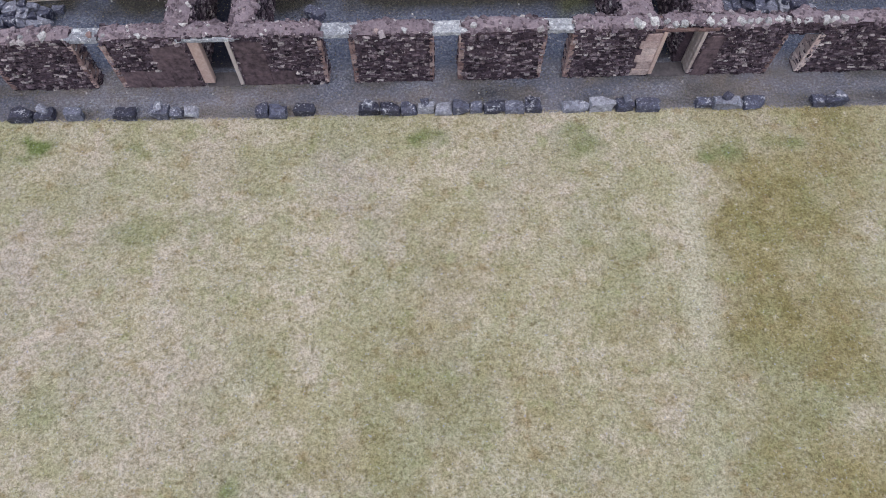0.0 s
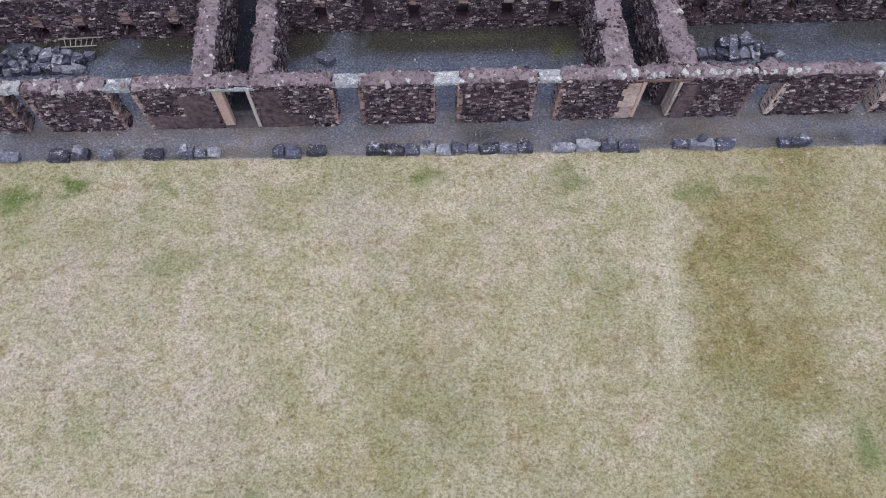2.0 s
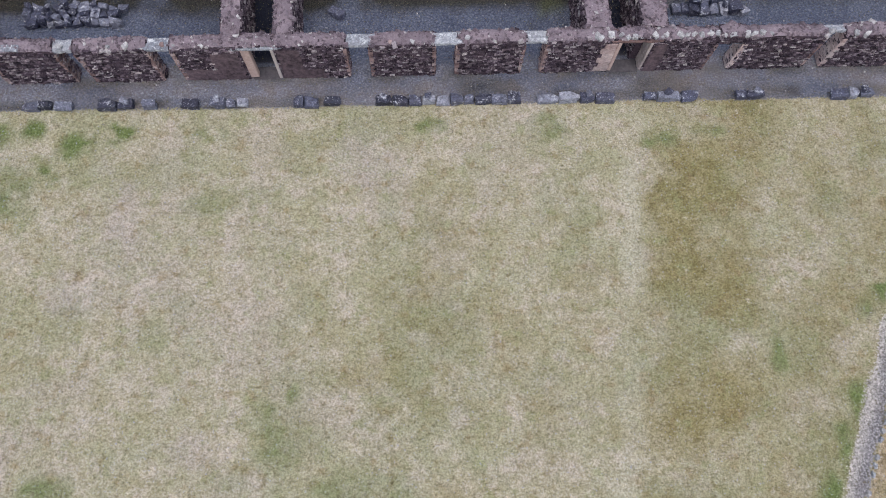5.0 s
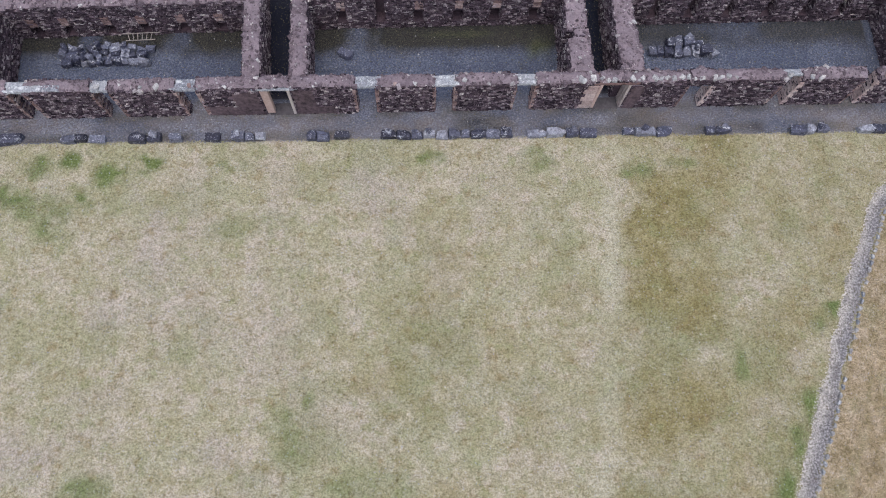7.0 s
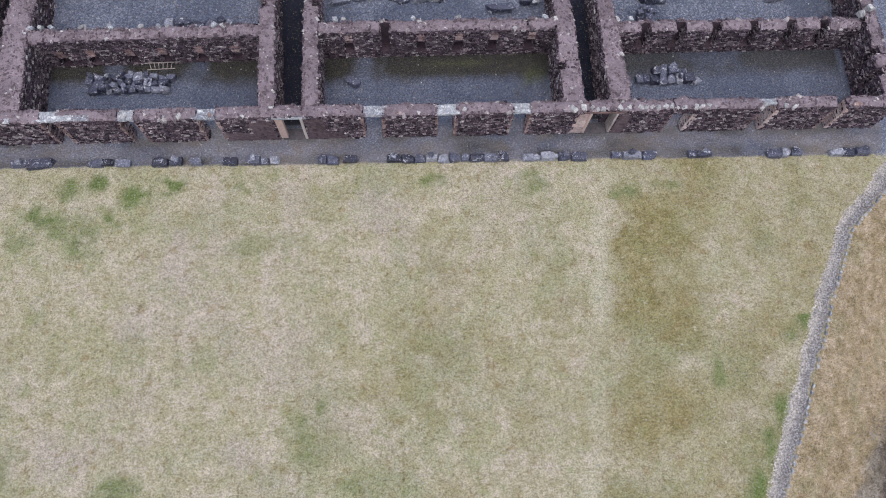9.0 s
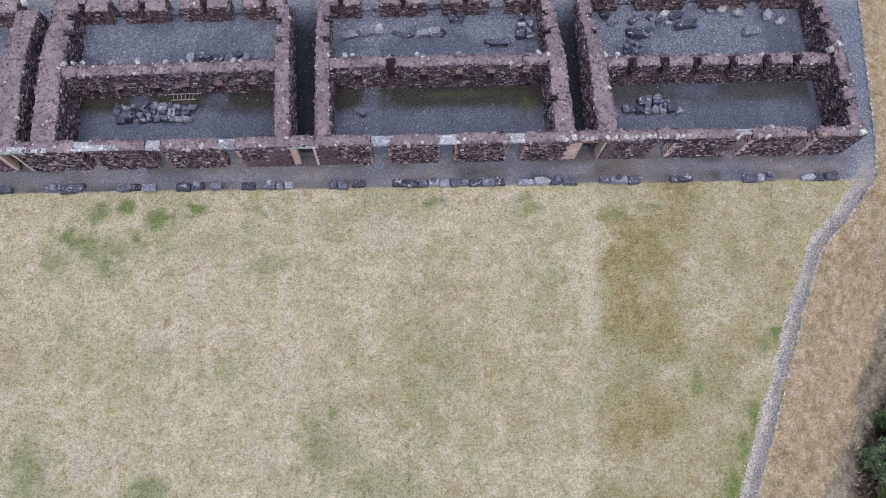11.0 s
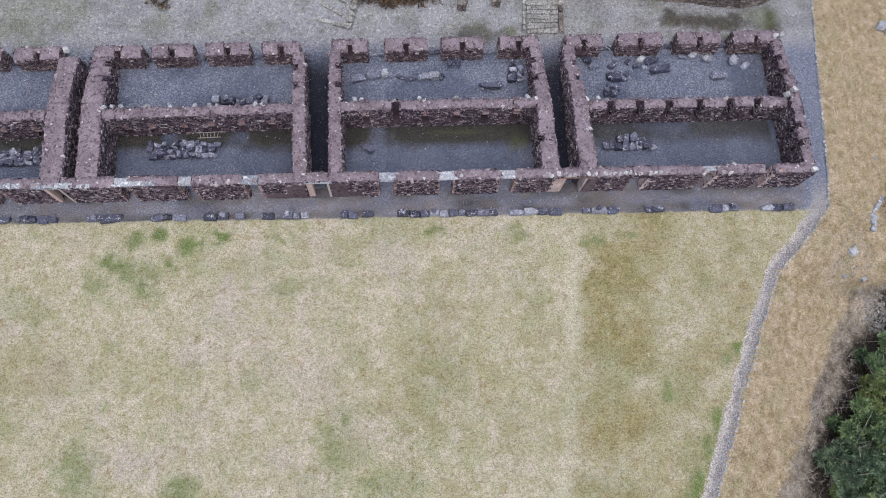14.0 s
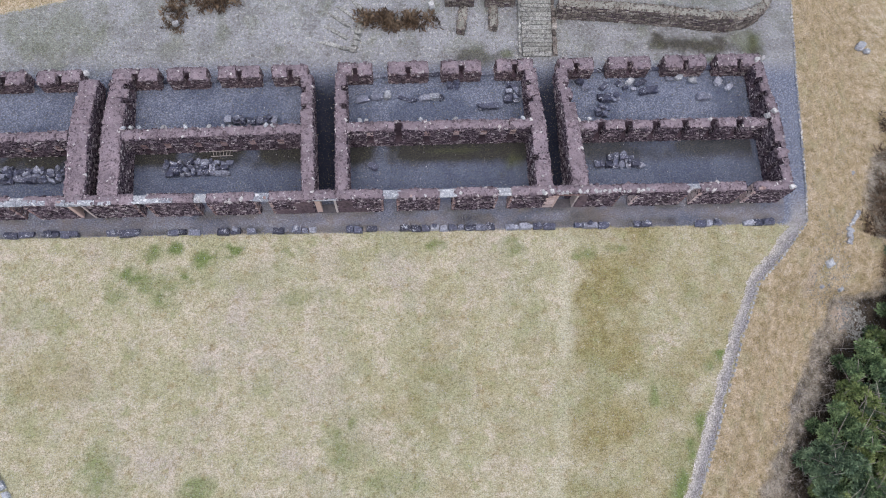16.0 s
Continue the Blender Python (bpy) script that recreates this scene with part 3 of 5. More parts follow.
class Masonry:
    """Collects the core, the facing stones and the capping stones of one wall."""

    def __init__(self, name, p0, p1, label, course=(0.04, 0.11), run=(0.06, 0.27)):
        self.name, self.label, self.course, self.run = name, label, course, run
        self.o = np.array(p0, float)
        d = np.array(p1, float) - self.o
        self.length = float(np.hypot(*d))
        self.u = d / self.length
        self.n = np.array([-self.u[1], self.u[0]])
        self.cv, self.cf, self.cm, self.count = [], [], [], 0
        self.sv, self.tv = [], []
        self.skip = []

    def world(self, s, n, z):
        s, n, z = np.broadcast_arrays(np.asarray(s, float), np.asarray(n, float), np.asarray(z, float))
        return np.stack([self.o[0] + s * self.u[0] + n * self.n[0], self.o[1] + s * self.u[1] + n * self.n[1], z], -1)

    def grid(self, P, mat):
        ny, nx = P.shape[:2]
        self.cv.append(P.reshape(-1, 3))
        idx = self.count + np.arange(nx * ny).reshape(ny, nx)
        self.count += nx * ny
        q = np.stack([idx[:-1, :-1], idx[:-1, 1:], idx[1:, 1:], idx[1:, :-1]], -1).reshape(-1, 4)
        self.cf.append(q)
        self.cm += [mat] * len(q)

    def block(self, s0, s1, n0, n1, z0, z1, faces="snewt", ragged=0.06, z1b=None):
        """A stretch of wall: s along, n across (to the left of its run), z up. z1b: the top's height at s1."""
        z1b = z1 if z1b is None else z1b
        L, W = s1 - s0, n1 - n0
        if L < 0.03:
            return
        ks, kn, kz = max(2, int(L / 0.2) + 1), max(2, int(W / 0.14) + 1), max(2, int((z1 - z0) / 0.3) + 1)
        S, N = np.linspace(s0, s1, ks), np.linspace(n0, n1, kn)
        rg = ragged if "t" in faces else 0.0

        def tz(s, n):
            s, n = np.asarray(s, float), np.asarray(n, float)
            p = self.world(s, n, 0)
            e = np.minimum(n - n0, n1 - n) / W
            ends = np.minimum(s - s0, s1 - s)
            z = z1 + (z1b - z1) * (s - s0) / L + rg * (1.5 * fbm(p[..., 0] * 0.9, p[..., 1] * 0.9, 91, 4))
            return z + (0.12 * np.clip(e * 2, 0, 0.75) - 0.06 * smooth(0.25, 0.0, ends) if rg else 0)
        sg, ng = np.meshgrid(S, N)
        lump = 0.05 * vnoise(sg * 6 + self.o[0] * 3, ng * 6 + z1, 5) if rg else 0
        self.grid(self.world(sg, ng, tz(sg, ng) + lump), 1 if "t" in faces else 0)
        f = np.linspace(0, 1, kz)
        for nn, key, flip in ((n0, "s", 1), (n1, "n", -1)):
            sg, fg = np.meshgrid(S[::flip], f)
            self.grid(self.world(sg, nn, z0 + (tz(sg, nn) - z0) * fg), 0)
            if key in faces:
                self.face(lambda s, z, out, nn=nn, q=-flip: self.world(s, nn + q * out, z), s0, s1, z0, lambda s, nn=nn: tz(s, nn), key)
        for ss, key, flip in ((s0, "w", -1), (s1, "e", 1)):
            ngd, fg = np.meshgrid(N[::flip], f)
            self.grid(self.world(ss, ngd, z0 + (tz(ss, ngd) - z0) * fg), 0)
            if key in faces:
                self.face(lambda n, z, out, ss=ss, q=flip: self.world(ss + q * out, n, z), n0, n1, z0, lambda n, ss=ss: tz(ss, n), key)
        if "t" in faces:
            self.cap(s0, s1, n0, n1, tz)

    def face(self, at, a0, a1, z0, top, key):
        """Courses of rough stones, each a frustum proud of the core."""
        hmax = float(np.max(top(np.linspace(a0, a1, 6))))
        rows, z = [], z0 - 0.02
        while z < hmax:
            h = rng.uniform(*self.course)
            a = a0 - rng.uniform(0, 0.1)
            while a < a1:
                w = rng.uniform(*self.run)
                b0, b1 = max(a, a0 - 0.01) + 0.01, min(a + w, a1 + 0.01) - 0.01
                a += w
                if b1 - b0 > 0.045:
                    rows.append((b0, b1, z + rng.uniform(-0.02, 0.02), z + h - 0.012 + rng.uniform(-0.03, 0.02)))
            z += h
        if not rows:
            return
        r = np.array(rows)
        mid = r[:, :2].mean(1)
        keep = r[:, 3] < top(mid) + 0.03
        if key == "s":
            for c0, c1, d0, d1 in self.skip:
                keep &= ~((mid > c0) & (mid < c1) & (r[:, 2] > d0 - 0.05) & (r[:, 3] < d1 + 0.05))
        r, mid = r[keep], mid[keep]
        k = len(r)
        if not k:
            return
        ins = rng.uniform(0.01, 0.028, k)
        wave = 0.07 * vnoise(mid * 1.7 + z0, r[:, 2] * 2.5, 17)
        r = r + np.stack([0 * wave, 0 * wave, wave, wave + rng.uniform(-0.03, 0.03, k)], 1)
        lean = rng.uniform(-0.3, 0.3, (k, 1)) * rng.integers(0, 2, (k, 1))
        A = np.stack([r[:, 0], r[:, 1], r[:, 1], r[:, 0], r[:, 0] + ins, r[:, 1] - ins, r[:, 1] - ins, r[:, 0] + ins], 1) + rng.uniform(-0.028, 0.028, (k, 8))
        Z = np.stack([r[:, 2], r[:, 2], r[:, 3], r[:, 3], r[:, 2] + ins, r[:, 2] + ins, r[:, 3] - ins, r[:, 3] - ins], 1) + rng.uniform(-0.024, 0.024, (k, 8))
        Z = Z + lean * (A - A.mean(1, keepdims=True)) * 0.6
        out = rng.uniform(0.005, 0.075, (k, 1)) + rng.uniform(-0.01, 0.01, (k, 8))
        out[:, :4] = -0.02
        self.sv.append(at(A, Z, out))

    def chips(self, s, n, z, r):
        k = len(s)
        if not k:
            return
        a = rng.uniform(0, 6.28, k)[:, None]
        x = np.tile([-1, 1, 1, -1], 2)[None] * np.repeat([1.0, 0.62], 4)[None] * rng.uniform(0.7, 1.15, (k, 8)) * (r * rng.uniform(0.7, 1.3, k))[:, None]
        y = np.tile([-1, -1, 1, 1], 2)[None] * np.repeat([1.0, 0.62], 4)[None] * rng.uniform(0.7, 1.15, (k, 8)) * (r * rng.uniform(0.5, 0.95, k))[:, None]
        zz = np.repeat([-0.4, 1.0], 4)[None] * rng.uniform(0.75, 1.1, (k, 8)) * (r * rng.uniform(0.35, 0.75, k))[:, None]
        self.tv.append(self.world(s[:, None] + x * np.cos(a) - y * np.sin(a), n[:, None] + x * np.sin(a) + y * np.cos(a), z[:, None] + zz))

    def cap(self, s0, s1, n0, n1, tz):
        k = int((s1 - s0) * (n1 - n0) * 110)
        s, n = rng.uniform(s0, s1, k), rng.uniform(n0, n1, k)
        self.chips(s, n, tz(s, n), 0.018 + 0.06 * rng.uniform(0, 1, k) ** 2.2)
        for nn in (n0 + 0.05, n1 - 0.05):
            k = int((s1 - s0) * 5)
            s = rng.uniform(s0, s1, k)
            self.chips(s, nn + rng.uniform(-0.05, 0.05, k), tz(s, nn), 0.04 + 0.11 * rng.uniform(0, 1, k) ** 1.8)

    def finish(self, singles=None, stone=None, cap=None, top=None):
        me = mesh_from(self.name, np.concatenate(self.cv), np.concatenate(self.cf), [MORTAR, top or CAPPING], self.cm)
        wall = tagged(new(self.name, me), self.label, "wall", kind="structure")
        sv, tv = np.concatenate([b.reshape(-1, 8, 3) for b in self.sv]), np.concatenate([b.reshape(-1, 8, 3) for b in self.tv])
        if singles:
            pick = np.nonzero([singles(b.mean(0)) for b in sv])[0][:300]
            self.chosen = sv[pick]
            sv = np.delete(sv, pick, 0)
        child("facing_stones", joined("facing_stones", [sv], stone or WALL_STONE), wall, "rough dark rubble facing stones", "stuff")
        child("capping_stones", joined("capping_stones", [tv], cap or CAP_STONE), wall, "loose pinkish rubble on the wall top", "stuff")
        return wall


def rough_stone(lx, ly, lz, seed, mat, jag=0.13, cuts=6):
    """An irregular quarried stone resting on z = 0, split along uneven planes."""
    r = np.random.default_rng(seed)
    bm = bmesh.new()
    bmesh.ops.create_cube(bm, size=1.0)
    bmesh.ops.subdivide_edges(bm, edges=bm.edges[:], cuts=1, use_grid_fill=True)
    tilt = r.uniform(-0.25, 0.25, 2)
    cut = [(Vector(r.normal(size=3)).normalized(), r.uniform(0.44, 0.62)) for k in range(cuts)]
    off = Vector(r.uniform(-50, 50, 3))
    for v in bm.verts:
        p = v.co.copy()
        m = max(abs(p.x), abs(p.y), abs(p.z))
        p = p.lerp(p.normalized() * m * 1.15, 0.08)
        p.z += (tilt[0] * p.x + tilt[1] * p.y) * (1 if p.z > 0 else 0)
        for n, d in cut:
            over = p.dot(n) - d
            if over > 0:
                p -= n * over
        p += Vector(r.uniform(-1, 1, 3)) * jag * 0.55
        v.co = Vector((p.x * lx, p.y * ly, p.z * lz))
    low = min(v.co.z for v in bm.verts)
    for v in bm.verts:
        v.co.z -= low
    me = bpy.data.meshes.new("stone")
    bm.to_mesh(me)
    bm.free()
    me.materials.append(mat)
    return me


def slab(name, x0, x1, y0, y1, z0, z1, mat, parent=None, seed=0, jag=0.012):
    """A plank, block or slab with slightly uneven, eased edges."""
    r = np.random.default_rng(seed + int(abs(x0 * 97 + y0 * 31 + z0 * 57)))
    bm = bmesh.new()
    bmesh.ops.create_cube(bm, size=1.0)
    c = Vector(((x0 + x1) / 2, (y0 + y1) / 2, (z0 + z1) / 2))
    for v in bm.verts:
        v.co = Vector((v.co.x * (x1 - x0), v.co.y * (y1 - y0), v.co.z * (z1 - z0)))
    if x1 - x0 > 0.6 and jag > 0.01:
        bmesh.ops.subdivide_edges(bm, edges=[e for e in bm.edges if abs(e.verts[0].co.x - e.verts[1].co.x) > 0.3], cuts=4)
    bmesh.ops.bevel(bm, geom=bm.edges[:], offset=min(0.018, (z1 - z0) * 0.2), segments=1, affect="EDGES")
    for v in bm.verts:
        v.co += Vector(r.uniform(-jag, jag, 3))
    me = bpy.data.meshes.new(name)
    bm.to_mesh(me)
    bm.free()
    me.materials.append(mat)
    ob = new(name, me)
    ob.location = c
    ob.parent = parent
    return ob


TOP = 2.05
THICK = 0.55
# front wall: openings as (west, east, sort)
OPENINGS = [(-27.6, -26.7, "window"), (-24.0, -23.2, "window"), (-20.55, -19.75, "window"), (-17.5, -16.6, "door"), (-13.88, -13.2, "window"), (-10.58, -9.85, "window"), (-7.25, -6.4, "window"), (-3.9, -2.68, "door"),
            (-0.04, 0.84, "window"), (3.27, 4.1, "window"), (6.64, 7.46, "window"), (10.14, 11.46, "door"), (13.97, 14.98, "high"), (18.05, 18.75, "window"), (21.5, 22.08, "gap")]
front = Masonry("wall_front", (0, 0), (1, 0), "long ruined front wall of dark rubble with pinkish capping")
# stretches of smooth render in the front wall: west, east, bottom, top
RENDERED = [(-6.3, -4.0, 0.0, 0.75), (-5.1, -4.0, 0.75, 1.75), (-2.6, -1.75, 0.0, 1.85), (-1.75, -0.95, 0.0, 0.62), (11.55, 12.1, 0.0, 1.7)]
front.skip = [(a, b, c, d) for a, b, c, d in RENDERED] + [(9.55, 10.12, 0.0, 1.85)]
west_end = -33.0
for a, b, sort in OPENINGS + [(24.45, 24.45, "end")]:
    front.block(west_end, a, 0, THICK, -0.05, TOP + 0.02 * math.sin(a * 3), ragged=0.08)
    if sort == "door":
        front.block(a, b, 0.05, THICK, 1.94, TOP + 0.05, faces="snt", ragged=0.05)
    if sort == "high":
        front.block(a, b, 0.0, THICK, 1.72, TOP + 0.08, faces="snt", ragged=0.08)
    west_end = b
wall_front = front.finish(singles=lambda c: -0.2 < c[0] < 7.6 and c[1] < 0.2)
for k, (a, b, c, d) in enumerate(RENDERED):
    nx = max(1, round((b - a) / 0.75))
    nz = max(1, round((d - c) / 0.5))
    for i in range(nx):
        for j in range(nz):
            w, h = (b - a) / nx, (d - c) / nz
            slab("render_panel", a + i * w + 0.006, a + (i + 1) * w - 0.006, -0.035, 0.02, c + j * h + 0.006, c + (j + 1) * h - 0.006, RENDER_COAT, wall_front, k + 3 * i + 7 * j, 0.016)
for k in range(6):
    slab("quoin", 9.56 + 0.12 * (k % 2), 10.13, -0.04, 0.2, 0.05 + k * 0.3, 0.34 + k * 0.3, CREAM if k > 1 else DRESSED, wall_front, k)
# dressed stones up the reveals of the windows, and their lintel slabs
for a, b, sort in OPENINGS:
    if sort == "door":
        continue
    for k in range(9):
        z = 0.05 + 0.2 * k
        dd = 0.3 + 0.18 * ((k + int(a * 10)) % 2)
        if z + 0.18 < (1.7 if sort == "high" else 1.88):
            slab("quoin", a - 0.1, a + 0.035, -0.03, dd, z, z + 0.185, DRESSED, wall_front, k)
            slab("quoin", b - 0.05, b + (0.12 if a < 13 else 0.12 + 0.06 * (k % 2)), -0.035, dd if a < 13 else 0.52, z, z + 0.197, DRESSED if a < 13 else CREAM, wall_front, k + 20)
    if sort == "window":
        tagged(slab("lintel", a - 0.26, b + 0.26, 0.02 if a < 10 else 0.24, 0.5, 1.9, 2.04, PALE_SLAB, wall_front, 3, 0.02), "pale lichened slate lintel slab")
    if sort == "high":
        slab("lintel", a - 0.2, b + 0.2, 0.02, 0.5, 1.64, 1.74, SLATE, wall_front, 4, 0.015)
# door frames: boards against the reveals and front posts
for a, b, far in ((-17.5, -16.6, 0), (-3.9, -2.68, 0), (10.14, 11.46, 1)):
    slab("lintel", a - 0.3, b + 0.35, -0.04, 0.5, 1.9, 2.03, PALE_SLAB if far == 0 else DRESSED, wall_front, 5, 0.015)
    if far == 0:
        for i in range(2):
            slab("jamb_board", a + 0.0, a + (0.32 if a > -10 else 0.2) - 0.1 * i, -0.02 + 0.24 * i, 0.22 + 0.24 * i, 0.12, 1.9, BOARD, wall_front, i, 0.004)
        slab("door_post", b - 0.12, b, -0.05, 0.06, 0.05, 1.9, WHITE_BOARD, wall_front, 1, 0.004)
        slab("jamb_board", b - 0.1, b, 0.06, 0.5, 0.05, 1.9, RENDER_COAT, wall_front, 2, 0.004)
    else:
        slab("door_post", a + 0.0, a + 0.13, -0.05, 0.06, 0.1, 1.9, BOARD, wall_front, 1, 0.004)
        for i in range(4):
            slab("jamb_board", b - 0.1 - 0.02 * (i % 2), b, -0.05 + 0.14 * i, 0.085 + 0.14 * i, 0.1, 1.9 - 0.03 * (i % 3), GREY_BOARD, wall_front, i, 0.008)
    tagged(slab("threshold", a + 0.08, b - 0.08, -0.06, 0.5, -0.03, 0.04, THRESHOLD, wall_front, 6), "worn grey stone threshold")
# flat pale slates bedded along the front edge of the wall top in its western part
slab_r = np.random.default_rng(44)
x = -21.6
while x < -12.0:
    w = float(slab_r.uniform(0.45, 1.1))
    if slab_r.uniform() < 0.8:
        slab("coping_slab", x, x + w - 0.03, -0.04 + float(slab_r.uniform(-0.03, 0.05)), 0.22 + float(slab_r.uniform(0.0, 0.1)), 2.05, 2.13 + float(slab_r.uniform(0.0, 0.04)), PALE_SLAB, wall_front, int(x * 10) % 50 + 60, 0.022)
    x += w
# pale coping stones left along the front edge of the wall top
for k in range(46):
    x = [9.3, 9.8, 10.2, 10.45, 10.7, 10.95, 11.2, 11.45, 11.9, 12.4, 13.2, 13.5, 13.8, 14.1, 14.35, 14.6, 14.9, 15.2, 15.5][k] if k < 19 else float(rng.uniform(-22, 24))
    r = float(rng.uniform(0.12, 0.22)) if k < 19 else float(rng.uniform(0.1, 0.2))
    ob = child("coping_stone", rough_stone(r * 1.25, r, r * 0.8, 300 + k, PALE_ROCK if k % 3 or k < 19 else DRESSED, 0.25), wall_front)
    ob.location, ob.rotation_euler = (x, 0.1 + float(rng.uniform(-0.04, 0.1)), 2.03), (0, 0, float(rng.uniform(0, 6)))

TRANSVERSE = [((-17.65, -16.55), (-18.0, -16.95)), ((-15.85, -14.75), (-16.2, -15.1)), ((-4.56, -3.86), (-4.85, -4.2)), ((-2.64, -1.97), (-2.75, -2.12)),
              ((8.95, 9.92), (9.05, 9.72)), ((11.08, 12.06), (11.1, 11.7)), ((23.86, 24.46), (24.02, 24.6)), ((-30.8, -29.8), (-31.4, -30.4)), ((-29.0, -28.0), (-29.6, -28.6))]
# recesses: wall number, distance from the front wall, side (+ west, - east)
RECESS = {1: [(6.2, -1), (7.3, -1)], 2: [(5.6, 1), (6.9, 1)], 3: [(5.55, -1), (6.95, -1)], 4: [(1.9, 1), (5.95, 1), (7.2, 1)], 5: [(5.8, -1), (7.0, -1)], 6: [(1.3, 1), (2.4, 1), (6.1, 1), (7.2, 1)]}
for k, ((a0, a1), (b0, b1)) in enumerate(TRANSVERSE):
    m = Masonry("wall_cross_%d" % (k + 1), ((a0 + a1) / 2, THICK), ((b0 + b1) / 2, float(rear_y((b0 + b1) / 2))), "ruined rubble cross wall with pinkish capping")
    hs = lambda s: 0.5 * (a1 - a0) + 0.5 * (b1 - b0 - a1 + a0) * s / m.length
    th = lambda s: TOP - 0.05 * min(s, 4.5) / 4.5 - 0.75 * max(0.0, s - 4.5) / (m.length - 4.5)
    cuts = [(c - 0.22, c + 0.22, side) for c, side in RECESS.get(k, [])]
    stops = sorted({0.0, 2.2, 4.5, 6.6, m.length, *[c for q in cuts for c in q[:2]]})
    for s0, s1 in zip(stops, stops[1:]):
        half = hs(0.5 * (s0 + s1))
        side = next((q[2] for q in cuts if q[0] <= s0 + 1e-6 and s1 <= q[1] + 1e-6), 0)
        z0 = -0.05 if s0 < 4 else 0.1
        if side:
            m.block(s0, s1, -half, half, z0, 0.6, faces="sn", ragged=0.0)
            m.block(s0, s1, -half + (0.3 if side < 0 else 0), half - (0.3 if side > 0 else 0), 0.6, th(s0), faces="snt", z1b=th(s1))
        else:
            ends = "w" * any(abs(q[1] - s0) < 1e-6 for q in cuts) + "e" * any(abs(q[0] - s1) < 1e-6 for q in cuts)
            m.block(s0, s1, -half, half, z0, th(s0), faces="snt" + ends, ragged=0.08, z1b=th(s1))
    m.finish()

ROOMS = [(-28.0, -17.9, 3.9), (-14.95, -4.7, 4.0), (-2.05, 9.0, 4.3), (11.85, 23.95, 4.3)]
NICHES = [[-26, -23, -20.6, -18.8], [-13.97, -12.61, -10.86, -9.38, -7.7, -6.04], [-0.7, 1.02, 2.7, 4.46, 6.13, 7.9], [13.35, 15.05, 16.82, 18.65, 20.45, 22.1]]
for k, (a, b, y) in enumerate(ROOMS):
    m = Masonry("wall_middle_%d" % (k + 1), (a, y), (b, y + (0.25 if k == 1 else 0.1)), "ruined rubble middle wall with small recesses")
    s0 = 0.0
    W = 0.58
    top = 1.98 if k < 3 else 1.75
    for x in NICHES[k]:
        c = x - a
        m.block(s0, c - 0.26, 0, W, -0.05, top, ragged=0.07)
        sill, head = (0.12, 0.72) if k < 2 else (0.42, 1.2)
        m.block(c - 0.26, c + 0.26, 0, W, -0.05, sill, faces="sn", ragged=0)
        m.block(c - 0.26, c + 0.26, 0.5, W, sill, top, faces="nt", ragged=0.05)
        if k in (0, 1) or (k == 2 and x != 1.02):
            m.block(c - 0.26, c + 0.26, 0.02, 0.5, head, top, faces="snt", ragged=0.05)
        s0 = c + 0.26
    m.block(s0, m.length, 0, W, -0.05, top, ragged=0.07)
    wall = m.finish()
    if k in (1, 2, 3):
        for q, x in enumerate(((-14.84, -14.4, -13.93, -12.57, -11.32, -10.0, -9.2, -8.8, -6.73, -6.33), (-1.25, -0.88, 2.35, 4.4, 8.5), (12.65,))[k - 1]):
            ob = child("coping_stone", rough_stone(0.25 + 0.07 * math.sin(q * 5), 0.2, 0.17, 400 + 20 * k + q, PALE_ROCK if q % 2 else PALE_SLAB, 0.2), wall)
            ob.location, ob.rotation_euler = (x, y + W + 0.02 + (0.12 if k > 1 else 0.14), top - 0.06), (0, 0, q * 1.3)
    # pinkish dressed stones round the small recesses
    for x in NICHES[k]:
        if k == 3 or x == 1.02:
            continue
        for q in range(3):
            yy = y + (0.25 if k == 1 else 0.1) * (x - a) / (b - a)
            slab("quoin", x - 0.16, x + 0.2, yy - 0.035, yy + 0.1, (0.76 if k < 2 else 1.24) + 0.17 * q, (0.91 if k < 2 else 1.39) + 0.17 * q, DRESSED, wall, q + 40)

REAR = [[(-27.6, -24.6), (-23.8, -21.2), (-20.5, -18.0)], [(-16.1, -13.5), (-12.9, -10.6), (-9.85, -7.4), (-6.6, -4.5)], [(-2.6, -0.55), (0.5, 2.95), (3.85, 6.3), (7.3, 9.6)], [(11.3, 13.5), (14.55, 17.2), (18.2, 20.9), (21.7, 24.6)]]
for k, piers in enumerate(REAR):
    m = Masonry("wall_rear_%d" % (k + 1), (0, float(rear_y(0))), (1, float(rear_y(0)) + 0.018), "low ruined rear wall with window gaps")
    for q, (a, b) in enumerate(piers):
        c = 0.5 * (a + b)
        m.block(a, c - 0.2, -0.16, 0.68, 0.1, 1.3, ragged=0.08)
        m.block(c - 0.2, c + 0.2, -0.16, 0.68, 0.1, 0.62, faces="sn", ragged=0.0)
        m.block(c - 0.2, c + 0.2, 0.36, 0.68, 0.62, 1.3, faces="nt", ragged=0.05)
        m.block(c + 0.2, b, -0.16, 0.68, 0.1, 1.3, ragged=0.08)
    wall = m.finish(stone=REAR_STONE)
    for q, (a, b) in enumerate(piers[:-1]):
        y = float(rear_y(b))
        for i in range(2):
            w = (piers[q + 1][0] - b) / 2
            slab("sill_stone", b + i * w, b + (i + 1) * w - 0.02, y + 0.22 + 0.05 * i, y + 0.46 + 0.04 * i, 0.1, 0.34 + 0.03 * i, SLATE, wall, q, 0.02)


